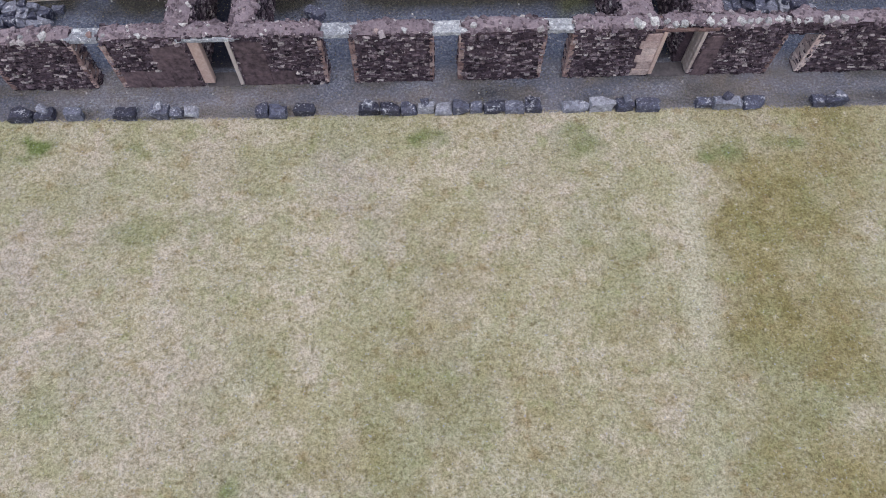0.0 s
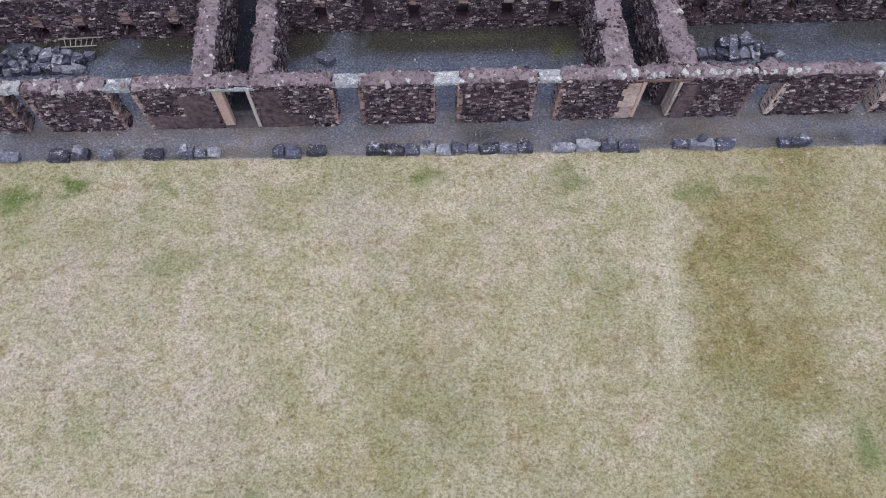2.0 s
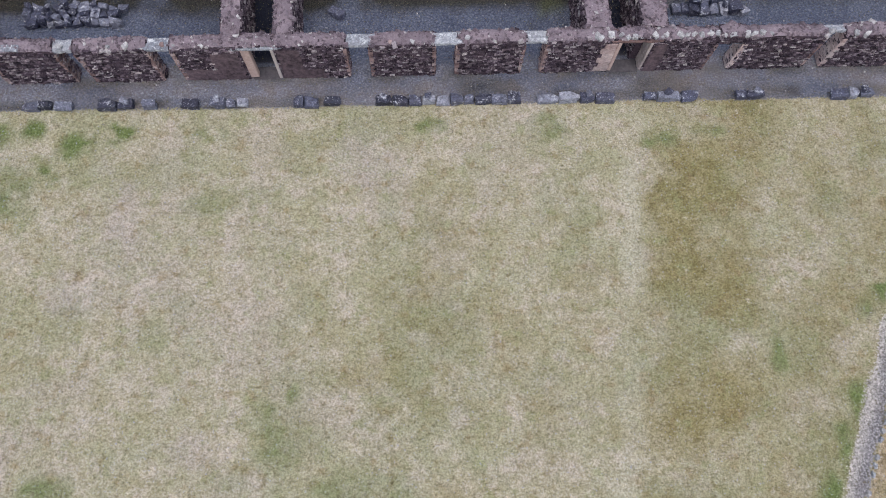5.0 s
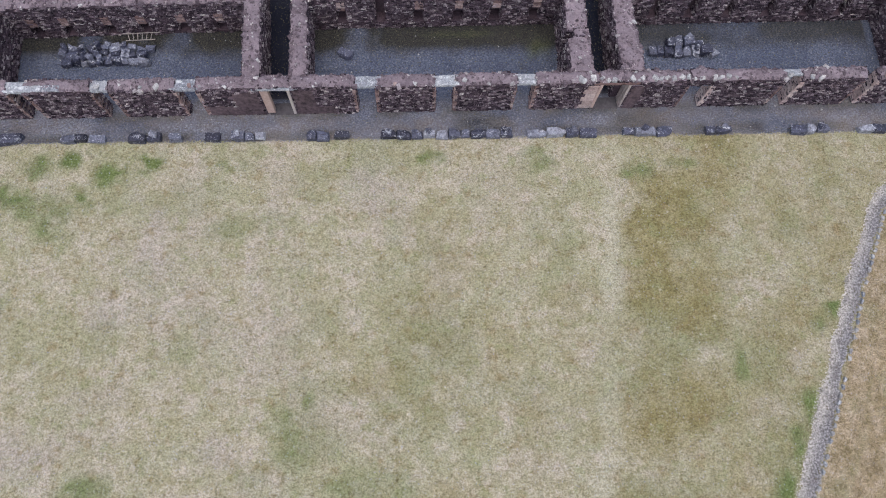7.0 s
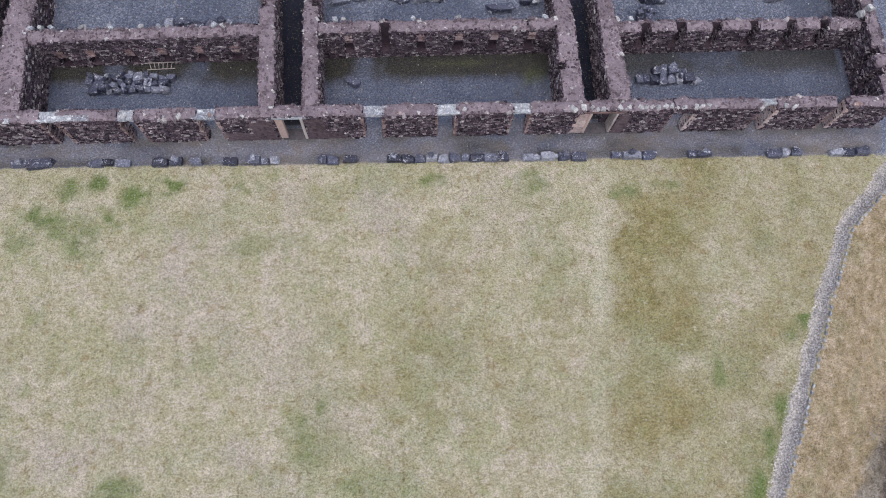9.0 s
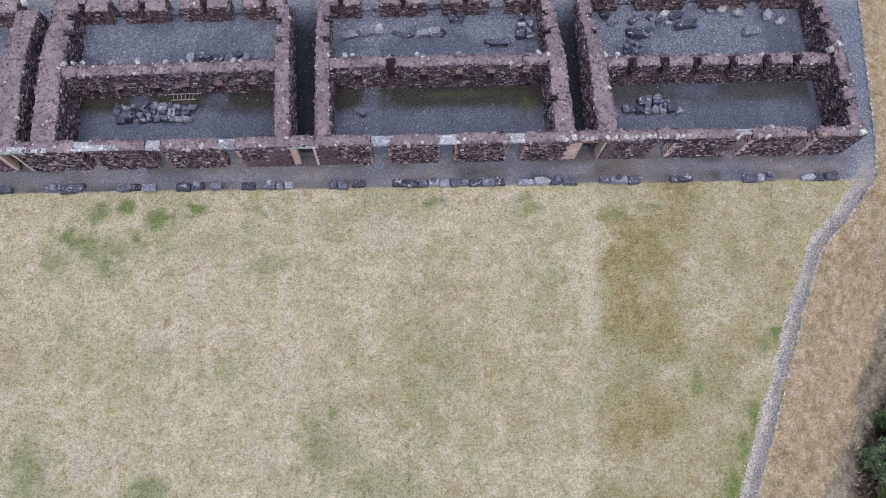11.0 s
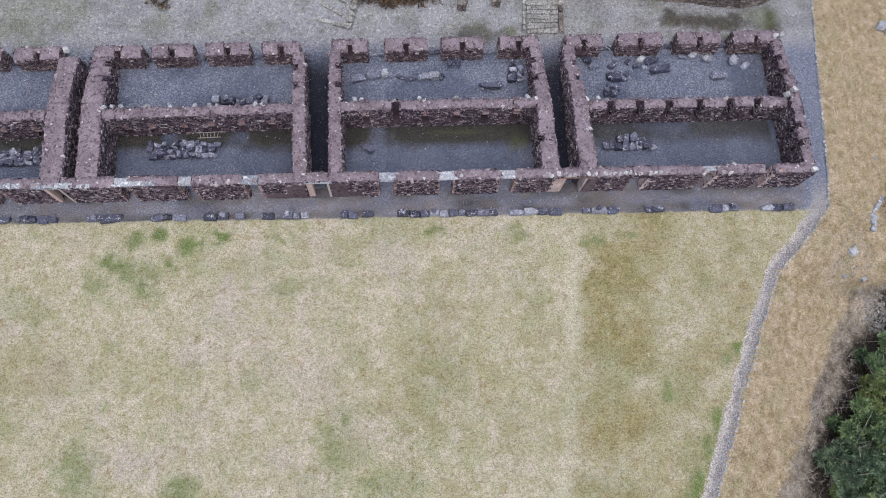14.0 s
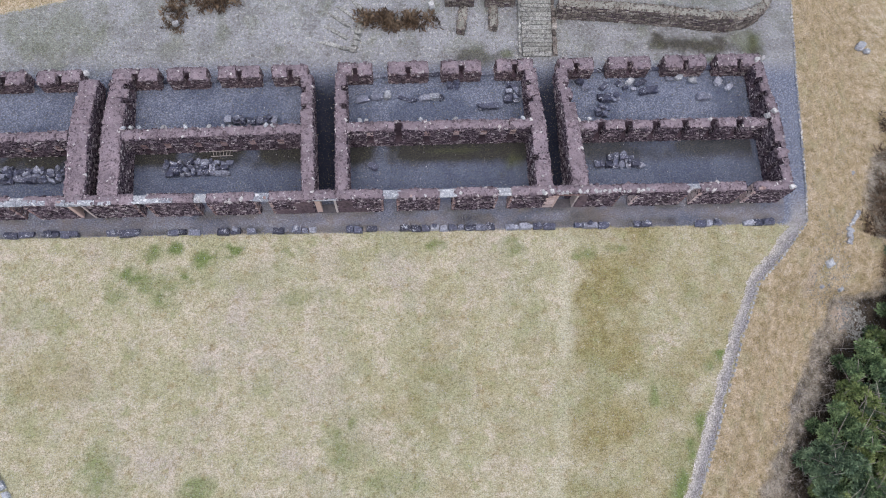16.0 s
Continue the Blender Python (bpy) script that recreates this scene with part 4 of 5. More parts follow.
# ---- terrace, stubs and steps north of the building ----
def low_wall(name, p0, p1, wide, low, high, label):
    m = Masonry(name, p0, p1, label, (0.09, 0.2), (0.16, 0.5))
    m.block(0, m.length, -wide / 2, wide / 2, low, high, ragged=0.06)
    return m.finish(stone=TERRACE_STONE, cap=TERRACE_STONE, top=TERRACE_TOP)


for k, (p, q) in enumerate(zip(TERRACE[:-1], TERRACE[1:])):
    z0 = float(ground_z(0.5 * (p[0] + q[0]), 0.5 * (p[1] + q[1]) - 0.6))
    low_wall("wall_terrace_%d" % (k + 1), p, q, 0.55, z0 - 0.3, z0 + 1.35, "curved terrace wall of buff rubble with mossy patches")
for k, (p, q) in enumerate((((5.2, 11.9), (5.5, 13.8)), ((7.33, 12.1), (7.42, 13.8)), ((4.3, 13.95), (6.1, 13.95)), ((6.9, 13.95), (8.8, 13.95)))):
    z0 = float(ground_z(p[0], p[1]))
    low_wall("wall_stub_%d" % (k + 1), p, q, 0.5, z0 - 0.2, z0 + (0.45 if k < 2 else 0.75), "low stub of buff rubble walling")


def flight():
    """A broad flight of mossy stone steps between low side walls."""
    base = tagged(new("stone_stairs"), "broad flight of mossy grey stone steps with rubble side walls", "stairs")
    base.location = (10.2, 10.4, 0.34)
    for k in range(13):
        y0, z0 = k * 0.28 + 0.03 * math.sin(k * 4.0), k * 0.078
        cutx = -0.98 + 1.96 * (0.35 + 0.25 * math.sin(k * 2.3))
        for a, b in ((-0.98, cutx), (cutx, 0.98)):
            slab("step", a, b, y0 + 0.03 * math.sin(a * 9 + k), y0 + 0.36, z0 - 0.3, z0 + 0.08 + 0.012 * math.sin(b * 7 + k), STEP_STONE, base, k, 0.01)
    for sx, wide, mat in ((-1.1, 0.2, STEP_STONE), (1.12, 0.3, TERRACE_STONE)):
        for k in range(9):
            ob = child("side_stone", rough_stone(wide, 0.46, 0.36, 700 + k + int(sx * 40), mat), base)
            ob.location = (sx + (0.1 if sx > 0 else -0.12) * (0.6 - k * 0.08), 0.25 + k * 0.4, k * 0.11 - 0.14)
    return base


flight()


def fan_steps():
    base = tagged(new("curved_steps"), "worn curved steps of thin pale stone slabs in gravel", "stairs")
    edges = [((-4.16, 11.41), (-1.85, 10.76)), ((-3.6, 12.4), (-2.1, 11.5)), ((-3.31, 13.25), (-1.9, 12.25)), ((-2.76, 13.74), (-1.5, 12.76)), ((-1.95, 14.3), (-1.1, 13.35))]
    for k, (p, q) in enumerate(edges):
        d = Vector((q[0] - p[0], q[1] - p[1]))
        z = float(ground_z(0.5 * (p[0] + q[0]), 0.5 * (p[1] + q[1])))
        n = 3
        for i in range(n):
            ob = child("step_slab", rough_stone(d.length / n * 1.1, 0.26, 0.18, 800 + 7 * k + i, STEP_STONE, 0.1), base)
            f = (i + 0.5) / n
            ob.location = (p[0] + d.x * f, p[1] + d.y * f + 0.12, z - 0.06)
            ob.rotation_euler = (0, 0, math.atan2(d.y, d.x))
    for i in range(6):
        ob = child("side_stone", rough_stone(0.4, 0.34, 0.3, 860 + i, STEP_STONE), base)
        f = i / 5
        x, y = -1.72 + 0.5 * f, 10.85 + 1.9 * f
        ob.location = (x, y, float(ground_z(x, y)) - 0.05)
    return base


fan_steps()

# ---- loose slate and other stones ----
count = [1000]


def loose(x, y, lx, ly, lz, turn=0.0, z=None, mat=None, name="slate_block", label="rough blue-grey slate block lying on gravel", group="", tilt=0.0, category="stone", jag=0.13, cuts=6):
    count[0] += 1
    ob = new(name, rough_stone(lx, ly, lz, count[0], mat or SLATE, jag, cuts))
    ob.location = (x, y, float(ground_z(x, y)) - 0.02 if z is None else z)
    ob.rotation_euler = (tilt, 0.5 * tilt, radians(turn))
    return tagged(ob, label, category, group)


KERB = [(-25.6, -24.8), (-24.7, -24.1), (-21.6, -20.9), (-20.85, -20.0), (-19.4, -18.6), (-18.55, -18.0), (-17.95, -17.5), (-15.95, -15.25), (-15.2, -14.1), (-12.5, -11.9), (-11.85, -11.45), (-11.3, -10.65), (-9.68, -9.0), (-8.95, -8.37), (-7.95, -7.46), (-6.5, -5.86), (-5.4, -4.85),
        (-4.8, -4.45), (-4.4, -4.0), (-2.22, -1.85), (-1.82, -1.28), (-1.04, -0.42), (0.94, 1.58), (1.62, 2.2), (2.24, 2.72), (2.77, 3.25), (3.3, 3.82), (3.86, 4.33), (4.38, 4.77), (4.82, 5.44), (5.48, 6.06), (6.1, 6.6), (7.29, 8.05), (8.1, 8.88), (8.94, 9.5),
        (9.56, 10.28), (11.45, 11.95), (12.0, 12.9), (12.95, 13.6), (15.1, 15.5), (15.55, 16.2), (18.9, 19.55), (19.6, 20.05), (20.1, 20.6), (21.95, 22.6), (22.65, 23.2), (23.25, 23.9)]
for k, (a, b) in enumerate(KERB):
    c = 0.5 * (a + b)
    loose(c, -1.18 - 0.008 * c + 0.03 * math.sin(k * 2.1), (b - a) * 1.04, 0.36 + 0.06 * math.sin(k * 1.7), 0.28 + 0.06 * math.sin(k * 3.3), 3 * math.sin(k * 5.0), jag=0.08, cuts=3, name="edging_stone", label="blue-grey slate edging stone with pale lichen between gravel and lawn", group="edging stones along the lawn")
    if k % 3 == 1 and b - a > 0.45:
        loose(c + 0.1 * math.sin(k), -1.1 - 0.008 * c, 0.3, 0.26, 0.18, k * 40, z=0.2, name="edging_stone", label="small slate stone lying on the edging stones", group="edging stones along the lawn")


def pile(points, group, mat=None):
    for x, y, lx, ly, lz, turn, z in points:
        loose(x, y, lx, ly, lz, turn, float(ground_z(x, y)) - 0.02 + z, mat, group=group, tilt=0.12 * math.sin(x * 9), label="rough blue-grey slate block in a heap on gravel")


def heap(x0, x1, y0, y1, rows, size, seed, group, upper=0.4):
    """Rows of stones set close, with some more lying on them."""
    r = np.random.default_rng(seed)
    pts = []
    deep = (y1 - y0) / rows
    for k in range(rows):
        x = x0 + r.uniform(-0.1, 0.3)
        while x < x1 - 0.1:
            w = size * r.uniform(0.6, 1.35)
            y = y0 + (k + 0.5) * deep + r.uniform(-0.06, 0.06)
            pts.append((x + w / 2, y, w * 1.02, deep * r.uniform(0.85, 1.15), r.uniform(0.24, 0.42), r.uniform(-12, 12), 0))
            if r.uniform() < upper:
                pts.append((x + w / 2 + r.uniform(-0.1, 0.1), y + 0.1, w * 0.8, deep * 0.75, r.uniform(0.16, 0.26), r.uniform(-50, 50), 0.24))
            x += w + 0.015
    pile(pts, group)


heap(-13.0, -9.2, 2.45, 3.4, 3, 0.36, 1, "heap of slate in the ladder room", 0.5)
heap(13.2, 15.7, 2.5, 2.95, 1, 0.44, 3, "heap of slate in the east room", 0.35)
heap(13.7, 15.6, 2.9, 3.35, 1, 0.42, 4, "heap of slate in the east room", 0.4)
loose(16.1, 2.6, 0.42, 0.34, 0.26, 25, group="heap of slate in the east room")
heap(-22.6, -18.6, 2.2, 3.1, 3, 0.42, 5, "heap of slate in the west room", 0.4)
loose(-0.6, 2.85, 0.62, 0.4, 0.28, -25, label="single dark slate boulder lying on bare gravel floor")
heap(-9.7, -6.5, 5.75, 6.2, 1, 0.55, 6, "row of slate in the rear room", 0.2)
loose(-1.15, 7.35, 0.85, 0.36, 0.3, 12, group="laid slate slabs")
loose(-0.3, 7.5, 0.8, 0.38, 0.32, 3, group="laid slate slabs")
loose(0.38, 7.62, 0.45, 0.42, 0.42, 8, mat=PALE_SLAB, label="pale squared slate block lying on gravel", group="laid slate slabs")
loose(1.4, 7.42, 0.7, 0.2, 0.2, -20, group="laid slate slabs")
loose(1.95, 7.28, 0.55, 0.2, 0.18, 15, group="laid slate slabs")
loose(2.75, 7.4, 0.7, 0.42, 0.3, 5, group="laid slate slabs")
loose(3.35, 7.48, 0.6, 0.44, 0.36, 4, mat=PALE_SLAB, label="pale squared slate block lying on gravel", group="laid slate slabs")
loose(3.75, 7.45, 0.4, 0.4, 0.26, 40, group="laid slate slabs")
loose(6.7, 6.7, 1.4, 0.34, 0.24, 4, z=0.36, label="long dark slate bench slab on short stone feet")
loose(6.2, 6.66, 0.2, 0.28, 0.22, 0, label="short slate foot under the bench slab")
loose(7.2, 6.74, 0.2, 0.28, 0.22, 0, label="short slate foot under the bench slab")
heap(7.7, 8.6, 7.05, 8.35, 3, 0.42, 8, "heap of slate in the corner", 0.5)
heap(3.9, 4.7, 8.1, 8.5, 1, 0.38, 9, "slate under the rear window", 0.4)
heap(13.5, 15.0, 7.0, 7.5, 1, 0.45, 10, "slate in the east rear room", 0.4)
heap(13.6, 14.3, 5.95, 6.7, 2, 0.4, 11, "slate in the east rear room", 0.3)
heap(12.6, 13.0, 7.8, 8.6, 2, 0.4, 13, "slate in the east rear room", 0.3)
loose(17.2, 7.75, 1.35, 0.42, 0.4, 8, label="long slate trough block with pale front edge")
loose(20.85, 7.3, 1.05, 0.46, 0.3, 9, label="flat squared slate slab lying on gravel")
for x, y, sz, mt in ((15.3, 8.35, 0.36, SLATE), (15.75, 8.05, 0.32, SLATE), (16.1, 8.45, 0.45, PALE_SLAB), (16.6, 8.25, 0.4, SLATE), (16.95, 8.4, 0.42, SLATE), (16.3, 7.9, 0.3, SLATE), (18.75, 8.65, 0.4, SLATE), (19.4, 8.72, 0.45, PALE_SLAB), (20.3, 8.5, 0.5, PALE_SLAB), (22.0, 8.4, 0.55, SLATE), (22.7, 8.05, 0.45, SLATE), (14.3, 8.1, 0.45, SLATE)):
    loose(x, y, sz * 1.2, sz * 0.8, sz * 0.6, sz * 900 % 90, mat=mt, group="scattered slate by the rear wall", label="scattered slate block lying on gravel by the rear wall")
for x, y in ((-12.7, 12.35), (3.35, 13.5)):
    loose(x, y, 0.4, 0.34, 0.3, 30, z=float(ground_z(x, y)) + 0.35, mat=PALE_ROCK, name="white_rock", label="small white rock lying on dead bracken", category="rock")
for x, y, sz in ((32.7, 0.56, 0.45), (32.35, 0.25, 0.5), (32.1, 0.0, 0.42), (31.75, -0.25, 0.55), (31.4, -0.5, 0.4), (30.6, -1.1, 0.5), (30.3, -1.35, 0.6), (30.05, -1.65, 0.62), (30.3, -1.85, 0.45), (30.1, -2.1, 0.55), (36.7, 14.4, 1.0), (37.2, 14.0, 0.7), (33.1, 3.6, 0.4), (27.8, -4.93, 0.42), (29.68, -4.93, 0.5)):
    loose(x, y, sz * 0.75, sz * 0.6, sz * 0.45, sz * 777 % 90, mat=PALE_SLAB, name="boulder", label="pale boulder half sunk in the grassy bank", category="rock", group="boulders on the bank")
loose(28.2, -3.62, 0.6, 0.5, 0.35, 20, mat=PALE_SLAB, name="boulder", label="large grey boulder half sunk in the grassy bank", category="rock", group="boulders on the bank")
for x, y in ((-20.15, -14.1), (-19.85, -14.55), (-19.5, -15.1), (-19.1, -15.7)):
    loose(x, y, 0.5, 0.3, 0.25, -58, mat=PALE_SLAB, name="edging_stone", label="pale stone edging a path in the lawn", group="edging stones of the far path")
for x, y, z in ((24.25, 0.12, 2.03), (23.7, 4.9, 2.0), (24.2, 5.2, 1.98), (-17.6, 8.75, 1.25), (24.2, 9.3, 1.3), (24.6, 9.35, 1.28)):
    loose(x, y, 0.32, 0.28, 0.3, 20, z=z, mat=PALE_ROCK, name="white_rock", label="white rock sitting on the ruined wall top", category="rock")
# white chips strewn over the gravel
chip_r = np.random.default_rng(5)
cx, cy = chip_r.uniform(-24, 24, 420), chip_r.uniform(-1.1, 13, 420)
inside = (np.abs(cy - 0.3) > 0.35) & (np.abs(cy - 4.5) > 0.4) & (np.abs(cy - 9.1) > 0.5)
cx, cy = cx[inside], cy[inside]
bits = []
for x, y in zip(cx, cy):
    r = chip_r.uniform(0.012, 0.04)
    c = np.array([x, y, float(ground_z(x, y)) + 0.01])
    k = np.array([(-1, -1, -1), (1, -1, -1), (1, 1, -1), (-1, 1, -1), (-0.6, -0.6, 1), (0.6, -0.6, 1), (0.6, 0.6, 1), (-0.6, 0.6, 1)]) * chip_r.uniform(0.6, 1.2, (8, 3)) * r
    bits.append(c + k)
tagged(new("stone_chips", joined("stone_chips", bits, PALE_ROCK)), "small white stone chips strewn over slate gravel", "stones", kind="stuff")



def scree(name, cx, cy, rx, ry, n, size, mat, seed, label):
    """Broken stones thinning out from the middle of a patch."""
    r = np.random.default_rng(seed)
    a, d = r.uniform(0, 6.28, n), np.sqrt(r.uniform(0, 1, n)) * r.uniform(0.6, 1.15, n)
    x, y = cx + rx * d * np.cos(a), cy + ry * d * np.sin(a)
    s3 = (size * r.uniform(0.35, 1.3, n) ** 1.5)[:, None, None]
    k = np.array([(-1, -1, -1), (1, -1, -1), (1, 1, -1), (-1, 1, -1), (-0.6, -0.6, 1), (0.6, -0.6, 1), (0.6, 0.6, 1), (-0.6, 0.6, 1)])[None] * r.uniform(0.55, 1.25, (n, 8, 3)) * s3 * np.array([1.3, 0.9, 0.7])
    t = r.uniform(0, 6.28, n)[:, None]
    X, Y = k[..., 0] * np.cos(t) - k[..., 1] * np.sin(t), k[..., 0] * np.sin(t) + k[..., 1] * np.cos(t)
    P = np.stack([x[:, None] + X, y[:, None] + Y, ground_z(x, y)[:, None] + k[..., 2]], -1)
    return tagged(new(name, joined(name, [P], mat)), label, "stones", kind="stuff")


scree("scree", 31.1, -6.8, 1.2, 1.5, 500, 0.07, STEP_STONE, 21, "pale broken stones on bare pinkish earth below the bank")
scree("scree", 28.6, -4.6, 2.2, 2.4, 700, 0.04, STEP_STONE, 22, "buff broken stones scattered in the bank's grass")
scree("scree", 28.9, -1.4, 2.6, 2.0, 260, 0.035, STEP_STONE, 23, "small buff stones scattered in the bank's grass")

# ---- the path's edging ----
edging = tagged(new("path_edging"), "row of small pale stones along the path's outer edge", "edging", kind="structure")
variants = [rough_stone(0.2, 0.11, 0.13, 60 + k, PALE_SLAB if k < 2 else PALE_ROCK, 0.2) for k in range(6)]
line = np.array(PATH_LINE)
seg = np.hypot(*np.diff(line, axis=0).T)
run = np.concatenate([[0], np.cumsum(seg)])
for k, d in enumerate(np.arange(15.0, run[-1] - 12, 0.31)):
    x, y = np.interp(d, run, line[:, 0]), np.interp(d, run, line[:, 1])
    x2, y2 = np.interp(d + 0.3, run, line[:, 0]), np.interp(d + 0.3, run, line[:, 1])
    t = Vector((x2 - x, y2 - y)).normalized()
    if rng.uniform() < 0.2:
        continue
    ob = child("edge_stone", variants[int(rng.integers(6))], edging)
    px, py = x - t.y * 0.4 + float(rng.uniform(-0.03, 0.03)), y + t.x * 0.4
    ob.location = (px, py, float(ground_z(px, py)) - 0.03)
    ob.rotation_euler = (0, 0, math.atan2(t.y, t.x) + float(rng.uniform(-0.3, 0.3)))


# ---- the ladder in the west room ----
def beam(name, p, q, w, mat, parent):
    p, q = Vector(p), Vector(q)
    d = q - p
    bm = bmesh.new()
    bmesh.ops.create_cube(bm, size=1.0)
    bmesh.ops.scale(bm, vec=(d.length, w, w * 0.7), verts=bm.verts)
    bmesh.ops.bevel(bm, geom=bm.edges[:], offset=w * 0.12, segments=1, affect="EDGES")
    bm.transform(Matrix.Translation((p + q) / 2) @ d.to_track_quat("X", "Z").to_matrix().to_4x4())
    me = bpy.data.meshes.new(name)
    bm.to_mesh(me)
    bm.free()
    me.materials.append(mat)
    return child(name, me, parent)


ladder = tagged(new("ladder"), "broken bleached wooden ladder leaning at the foot of a wall", "ladder")
beam("rail", (-10.45, 4.02, 0.2), (-8.8, 4.05, 0.24), 0.04, TIMBER, ladder)
beam("rail", (-10.35, 3.76, 0.06), (-9.05, 3.8, 0.08), 0.04, TIMBER, ladder)
for k in range(6):
    f = 0.12 + 0.14 * k
    beam("rung", (-10.4 + 1.5 * f, 4.02, 0.21), (-10.38 + 1.3 * (f + 0.04), 3.77, 0.07), 0.03, TIMBER, ladder)



# ---- plants ----
def tufts(name, pts, length, width, mat, seed, lay=0.7):
    """Blades of grass, three to a tuft, in one mesh."""
    r = np.random.default_rng(seed)
    n = len(pts)
    P = np.repeat(pts, 3, 0)
    a = r.uniform(0, 2 * np.pi, n * 3)
    L = r.uniform(0.6, 1.3, n * 3) * length
    d = np.stack([np.cos(a), np.sin(a), np.zeros_like(a)], -1)
    side = np.stack([-np.sin(a), np.cos(a), np.zeros_like(a)], -1) * (r.uniform(0.6, 1.2, n * 3) * width)[:, None]
    rise = r.uniform(0.25, 1.0, n * 3) * (1 - lay) + 0.12
    tip = P + d * L[:, None] + np.array([0, 0, 1]) * (L * rise)[:, None]
    V = np.stack([P - side, P + side, tip], 1).reshape(-1, 3)
    F = np.arange(len(V)).reshape(-1, 3)
    me = bpy.data.meshes.new(name)
    me.vertices.add(len(V))
    me.vertices.foreach_set("co", V.ravel())
    me.loops.add(len(V))
    me.loops.foreach_set("vertex_index", F.ravel().astype(np.int32))
    me.polygons.add(len(F))
    me.polygons.foreach_set("loop_start", np.arange(0, len(V), 3, dtype=np.int32))
    me.update(calc_edges=True)
    me.materials.append(mat)
    return new(name, me)


def sow(n, x0, x1, y0, y1, test, seed):
    r = np.random.default_rng(seed)
    x, y = r.uniform(x0, x1, n), r.uniform(y0, y1, n)
    k = test(x, y)
    x, y = x[k], y[k]
    return np.stack([x, y, ground_z(x, y) - 0.005], -1)


BLADES = blade_material()


def grass(name, pts, length, width, seed, lay, label):
    ob = tufts(name, pts, length, width, BLADES, seed, lay)
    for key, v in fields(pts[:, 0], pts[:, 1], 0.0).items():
        if key in ("bank", "trod", "olive", "green", "tan", "dead", "bare", "bush_shade"):
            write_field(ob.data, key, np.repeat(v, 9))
    return tagged(ob, label, "grass", kind="stuff")


grass("lawn_grass", sow(130000, -24, 24.5, -19, -1.42, lambda x, y: path_side(x, y) < -0.36, 31), 0.1, 0.015, 1, 0.75, "short dry straw and olive grass of the lawn")
grass("bank_grass", sow(70000, 14, 40, -22, 20, lambda x, y: (path_side(x, y) > 0.5) & (path_side(x, y) < 9), 32), 0.2, 0.016, 3, 0.55, "long tawny dead grass on the bank")


def crown(name, clumps, leaf, per, mat, seed, flat=0.0, thin=1.0):
    """Leaves as small bent quads gathered in uneven clumps."""
    r = np.random.default_rng(seed)
    V, F = [], []
    for cx, cy, cz, rad in clumps:
        u = r.normal(size=(per, 3))
        u /= np.linalg.norm(u, axis=1)[:, None]
        p = np.array([cx, cy, cz]) + u * (rad * r.uniform(0.35, 1.08, per) ** 0.6)[:, None] * np.array([1, 1, 0.85 - flat])
        a, b = r.normal(size=(per, 3)), r.normal(size=(per, 3))
        a = a / np.linalg.norm(a, axis=1)[:, None] + u * 0.8
        b = np.cross(a, b)
        b /= np.linalg.norm(b, axis=1)[:, None]
        s = leaf * r.uniform(0.6, 1.4, per)[:, None]
        b = b * thin
        V.append(np.stack([p - b * s * 0.32, p + a * s * 0.5 - b * s * 0.05 + u * s * 0.1, p + a * s, p + a * s * 0.5 + b * s * 0.5], 1))
    V = np.concatenate(V).reshape(-1, 3)
    return mesh_from(name, V, np.arange(len(V)).reshape(-1, 4), [mat])


def bush(kind, rad, tall, seed, mat, clumps, per, leaf, label):
    r = np.random.default_rng(seed)
    base = tagged(new(kind), label, "bush", "bushes below the bank")
    cl = []
    for k in range(clumps):
        a, d = r.uniform(0, 6.28), rad * math.sqrt(r.uniform(0, 1))
        cl.append((d * math.cos(a), d * math.sin(a), tall * r.uniform(0.25, 1.0) * (1.1 - 0.45 * d / rad), rad * r.uniform(0.16, 0.32)))
    child("crown", crown("crown", cl, leaf, per, mat, seed), base)
    bm = bmesh.new()
    for k in range(7):
        c = cl[k]
        tip = Vector(c[:3])
        res = bmesh.ops.create_cone(bm, segments=6, radius1=0.09, radius2=0.025, depth=tip.length, cap_ends=True)
        bmesh.ops.transform(bm, verts=res["verts"], matrix=tip.to_track_quat("Z", "Y").to_matrix().to_4x4() @ Matrix.Translation((0, 0, tip.length / 2)))
    me = bpy.data.meshes.new("limbs")
    bm.to_mesh(me)
    bm.free()
    me.materials.append(BARK)
    child("limbs", me, base)
    bm = bmesh.new()
    for k in range(22):
        p, q = Vector(cl[int(r.integers(clumps))][:3]), Vector(r.normal(size=3) * 0.75 + np.array([0, 0, 0.7]))
        res = bmesh.ops.create_cone(bm, segments=4, radius1=0.03, radius2=0.01, depth=q.length * 1.7, cap_ends=True)
        bmesh.ops.transform(bm, verts=res["verts"], matrix=Matrix.Translation(p + q * 0.5) @ q.to_track_quat("Z", "Y").to_matrix().to_4x4())
    me = bpy.data.meshes.new("twigs")
    bm.to_mesh(me)
    bm.free()
    me.materials.append(SCRUB)
    child("twigs", me, base, "bare pale twigs")
    return base


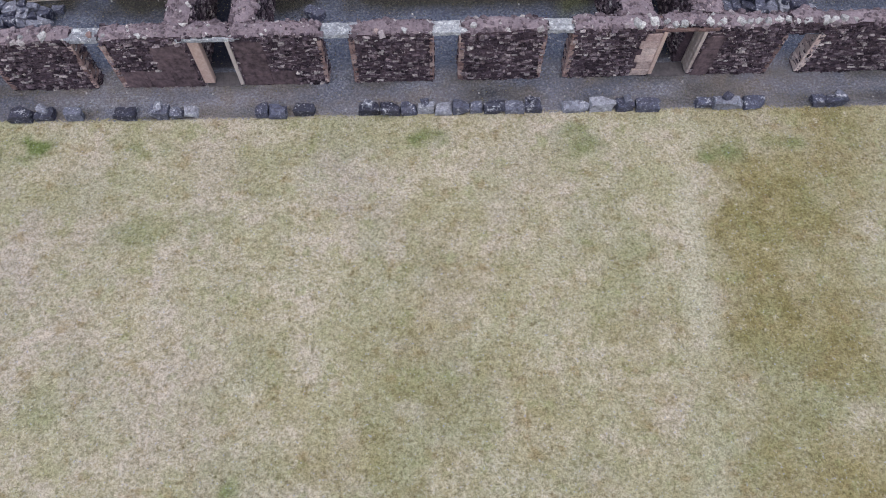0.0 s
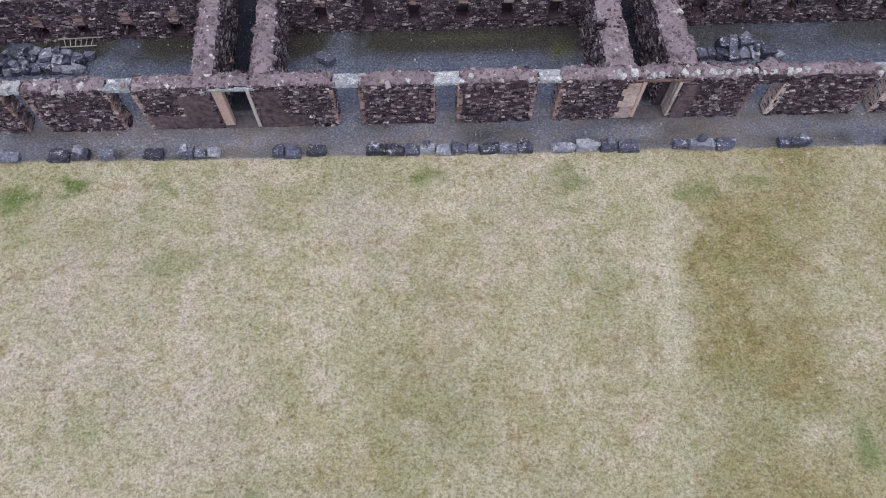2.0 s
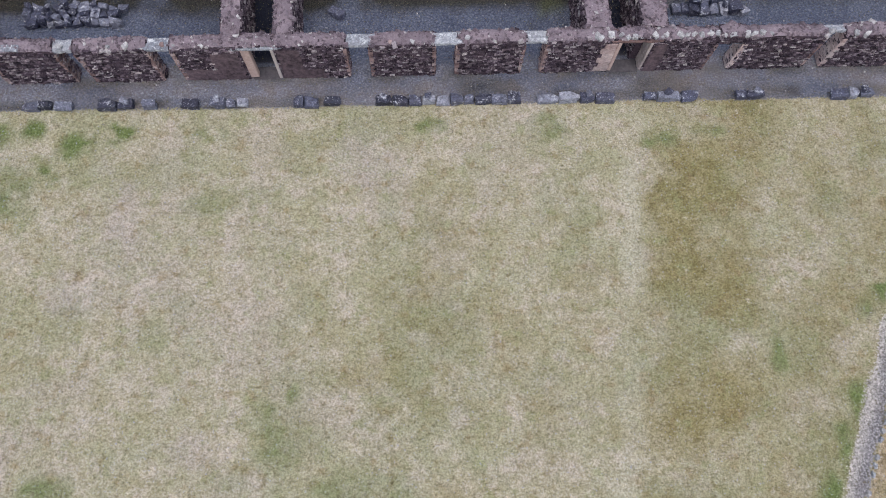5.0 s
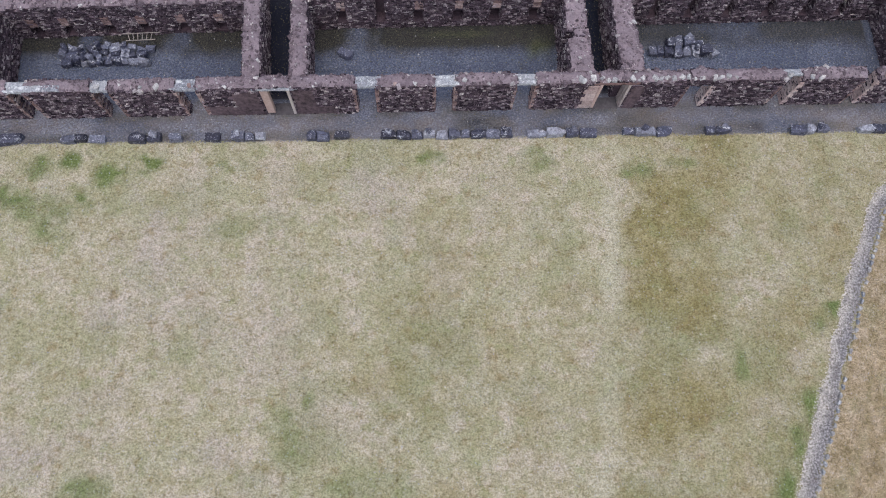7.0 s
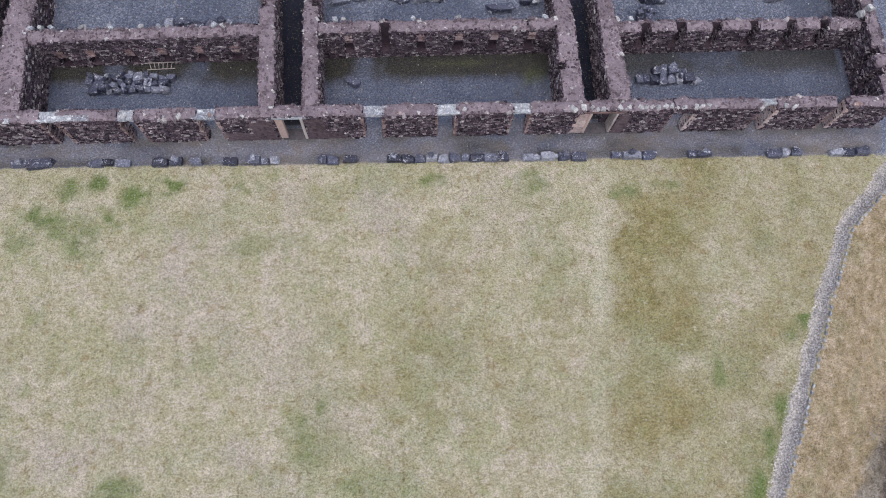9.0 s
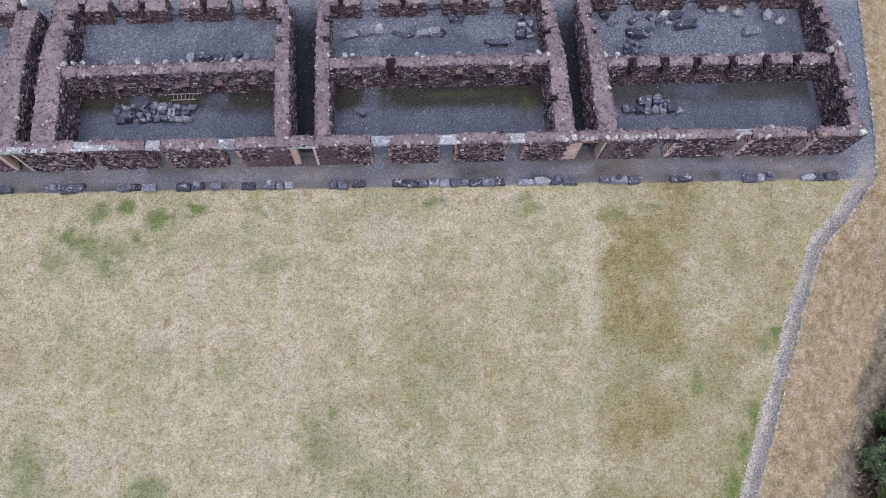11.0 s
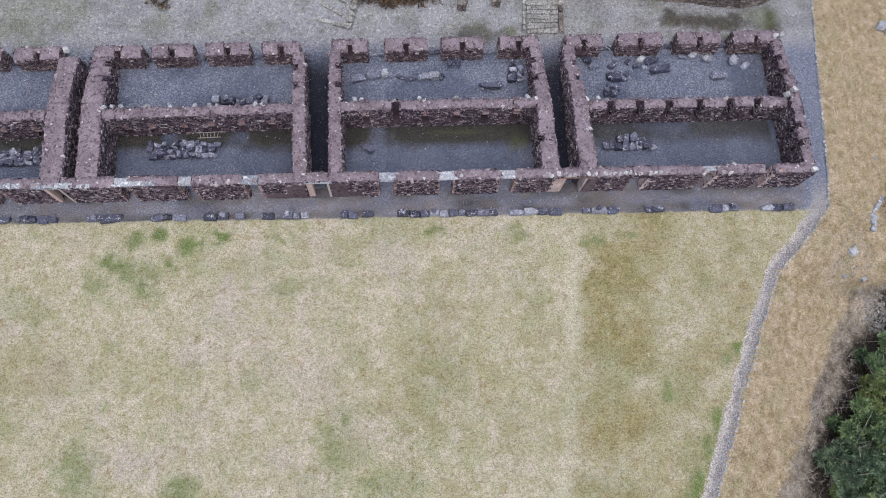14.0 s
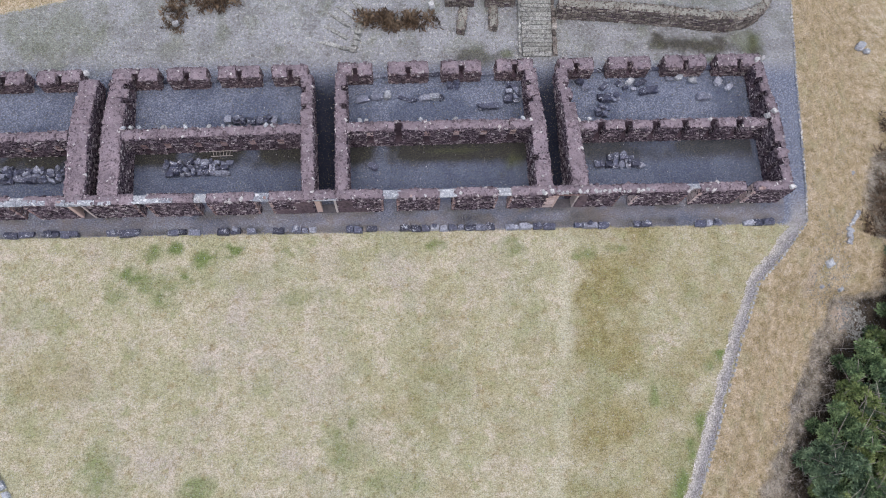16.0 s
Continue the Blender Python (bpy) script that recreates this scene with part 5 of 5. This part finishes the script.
DARK_BUSH = "dense dark green evergreen bush below the bank"
LIGHT_BUSH = "yellow-green evergreen bush below the bank"
kinds = [bush("evergreen_bush", 1.75, 3.0, 1, LEAF, 24, 520, 0.13, DARK_BUSH), bush("evergreen_bush", 1.45, 3.0, 2, LEAF_LIGHT, 19, 520, 0.13, LIGHT_BUSH),
         bush("evergreen_bush", 1.9, 3.2, 3, LEAF_BLUE, 25, 520, 0.125, DARK_BUSH)]
SPOTS = [(33.9, -7.6, 0), (35.3, -6.2, 2), (32.4, -9.3, 1), (30.8, -10.4, 0), (35.4, -9.4, 2), (29.6, -12.4, 1), (31.6, -12.6, 2), (33.8, -12.2, 0), (28.2, -14.2, 0), (30.2, -15.0, 1), (32.4, -15.0, 2), (34.6, -14.8, 0), (26.9, -16.2, 2), (28.6, -17.4, 0),
         (30.8, -17.6, 1), (32.8, -17.8, 2), (26.0, -18.6, 1), (27.9, -19.9, 2), (30.0, -20.2, 0), (25.5, -21.4, 0), (37.0, -5.5, 2), (36.8, -12.0, 1), (36.3, -2.6, 2), (38.4, 0.5, 0)]
for k, (x, y, q) in enumerate(SPOTS):
    m = pose(x, y, float(ground_z(x, y)) - 0.1, 0, 0, k * 73)
    if k in (0, 1, 2):
        kinds[q].matrix_basis = m
    else:
        copy_thing(kinds[q], m)


def scrub(name, x0, x1, y0, y1, n, test, high, mat, seed, label, leaf=0.3, per=26, thin=1.0):
    r = np.random.default_rng(seed)
    x, y = r.uniform(x0, x1, n), r.uniform(y0, y1, n)
    k = test(x, y)
    cl = [(a, b, float(ground_z(a, b)) + high * 0.4, high * r.uniform(0.6, 1.2)) for a, b in zip(x[k], y[k])]
    return tagged(new(name, crown(name, cl, leaf, per, mat, seed, 0.25, thin)), label, "scrub", kind="stuff")


scrub("dead_scrub", 22, 39, -21, 6, 300, lambda x, y: (path_side(x, y) > np.interp(y, [-20, -14, -10, -6, 0, 6], [5.1, 5.2, 5.9, 7.4, 7.8, 10]) + 1.4 * fbm(x * 0.6, y * 0.6, 4, 3)) & (np.hypot((x - 31.0) / 1.6, (y + 6.8) / 1.9) > 1) & (path_side(x, y) < 8.8), 0.4, SCRUB, 6, "grey dead bramble scrub at the foot of the bank", 0.22, 90, 0.3)
scrub("brown_bracken", 30, 39, -4, 9, 260, lambda x, y: path_side(x, y) > 7.0 + 0.35 * np.clip(y, 0, 9) + 1.5 * fbm(x * 0.5, y * 0.5, 14, 3), 0.5, BRACKEN, 7, "dark brown dead bracken at the foot of the bank", 0.3, 55, 0.4)
scrub("bracken_mound", -1.6, 3.8, 12.2, 13.8, 120, lambda x, y: np.abs(y - 12.75 - 0.12 * (x - 1) ** 2 * 0.2) < 0.42 + 0.3 * fbm(x, y, 8, 3), 0.32, BRACKEN, 8, "low mound of brown dead bracken on gravel", 0.22, 40)
scrub("bramble_patch", -13.6, -8.8, 11.9, 16.0, 130, lambda x, y: (np.hypot((x + 12.9) / 0.7, (y - 13.2) / 1.3) < 1) | (np.hypot((x + 10.6) / 1.9, (y - 14.2) / 0.75) < 1), 0.3, BRACKEN, 9, "dark dead bramble patch on gravel", 0.22, 40)

# ---- single facing stones of the front wall ----
for b in front.chosen:
    c = b.mean(0)
    ob = child("stone", mesh_from("stone", b - c, QUADS, [WALL_STONE]), wall_front)
    ob.location = c
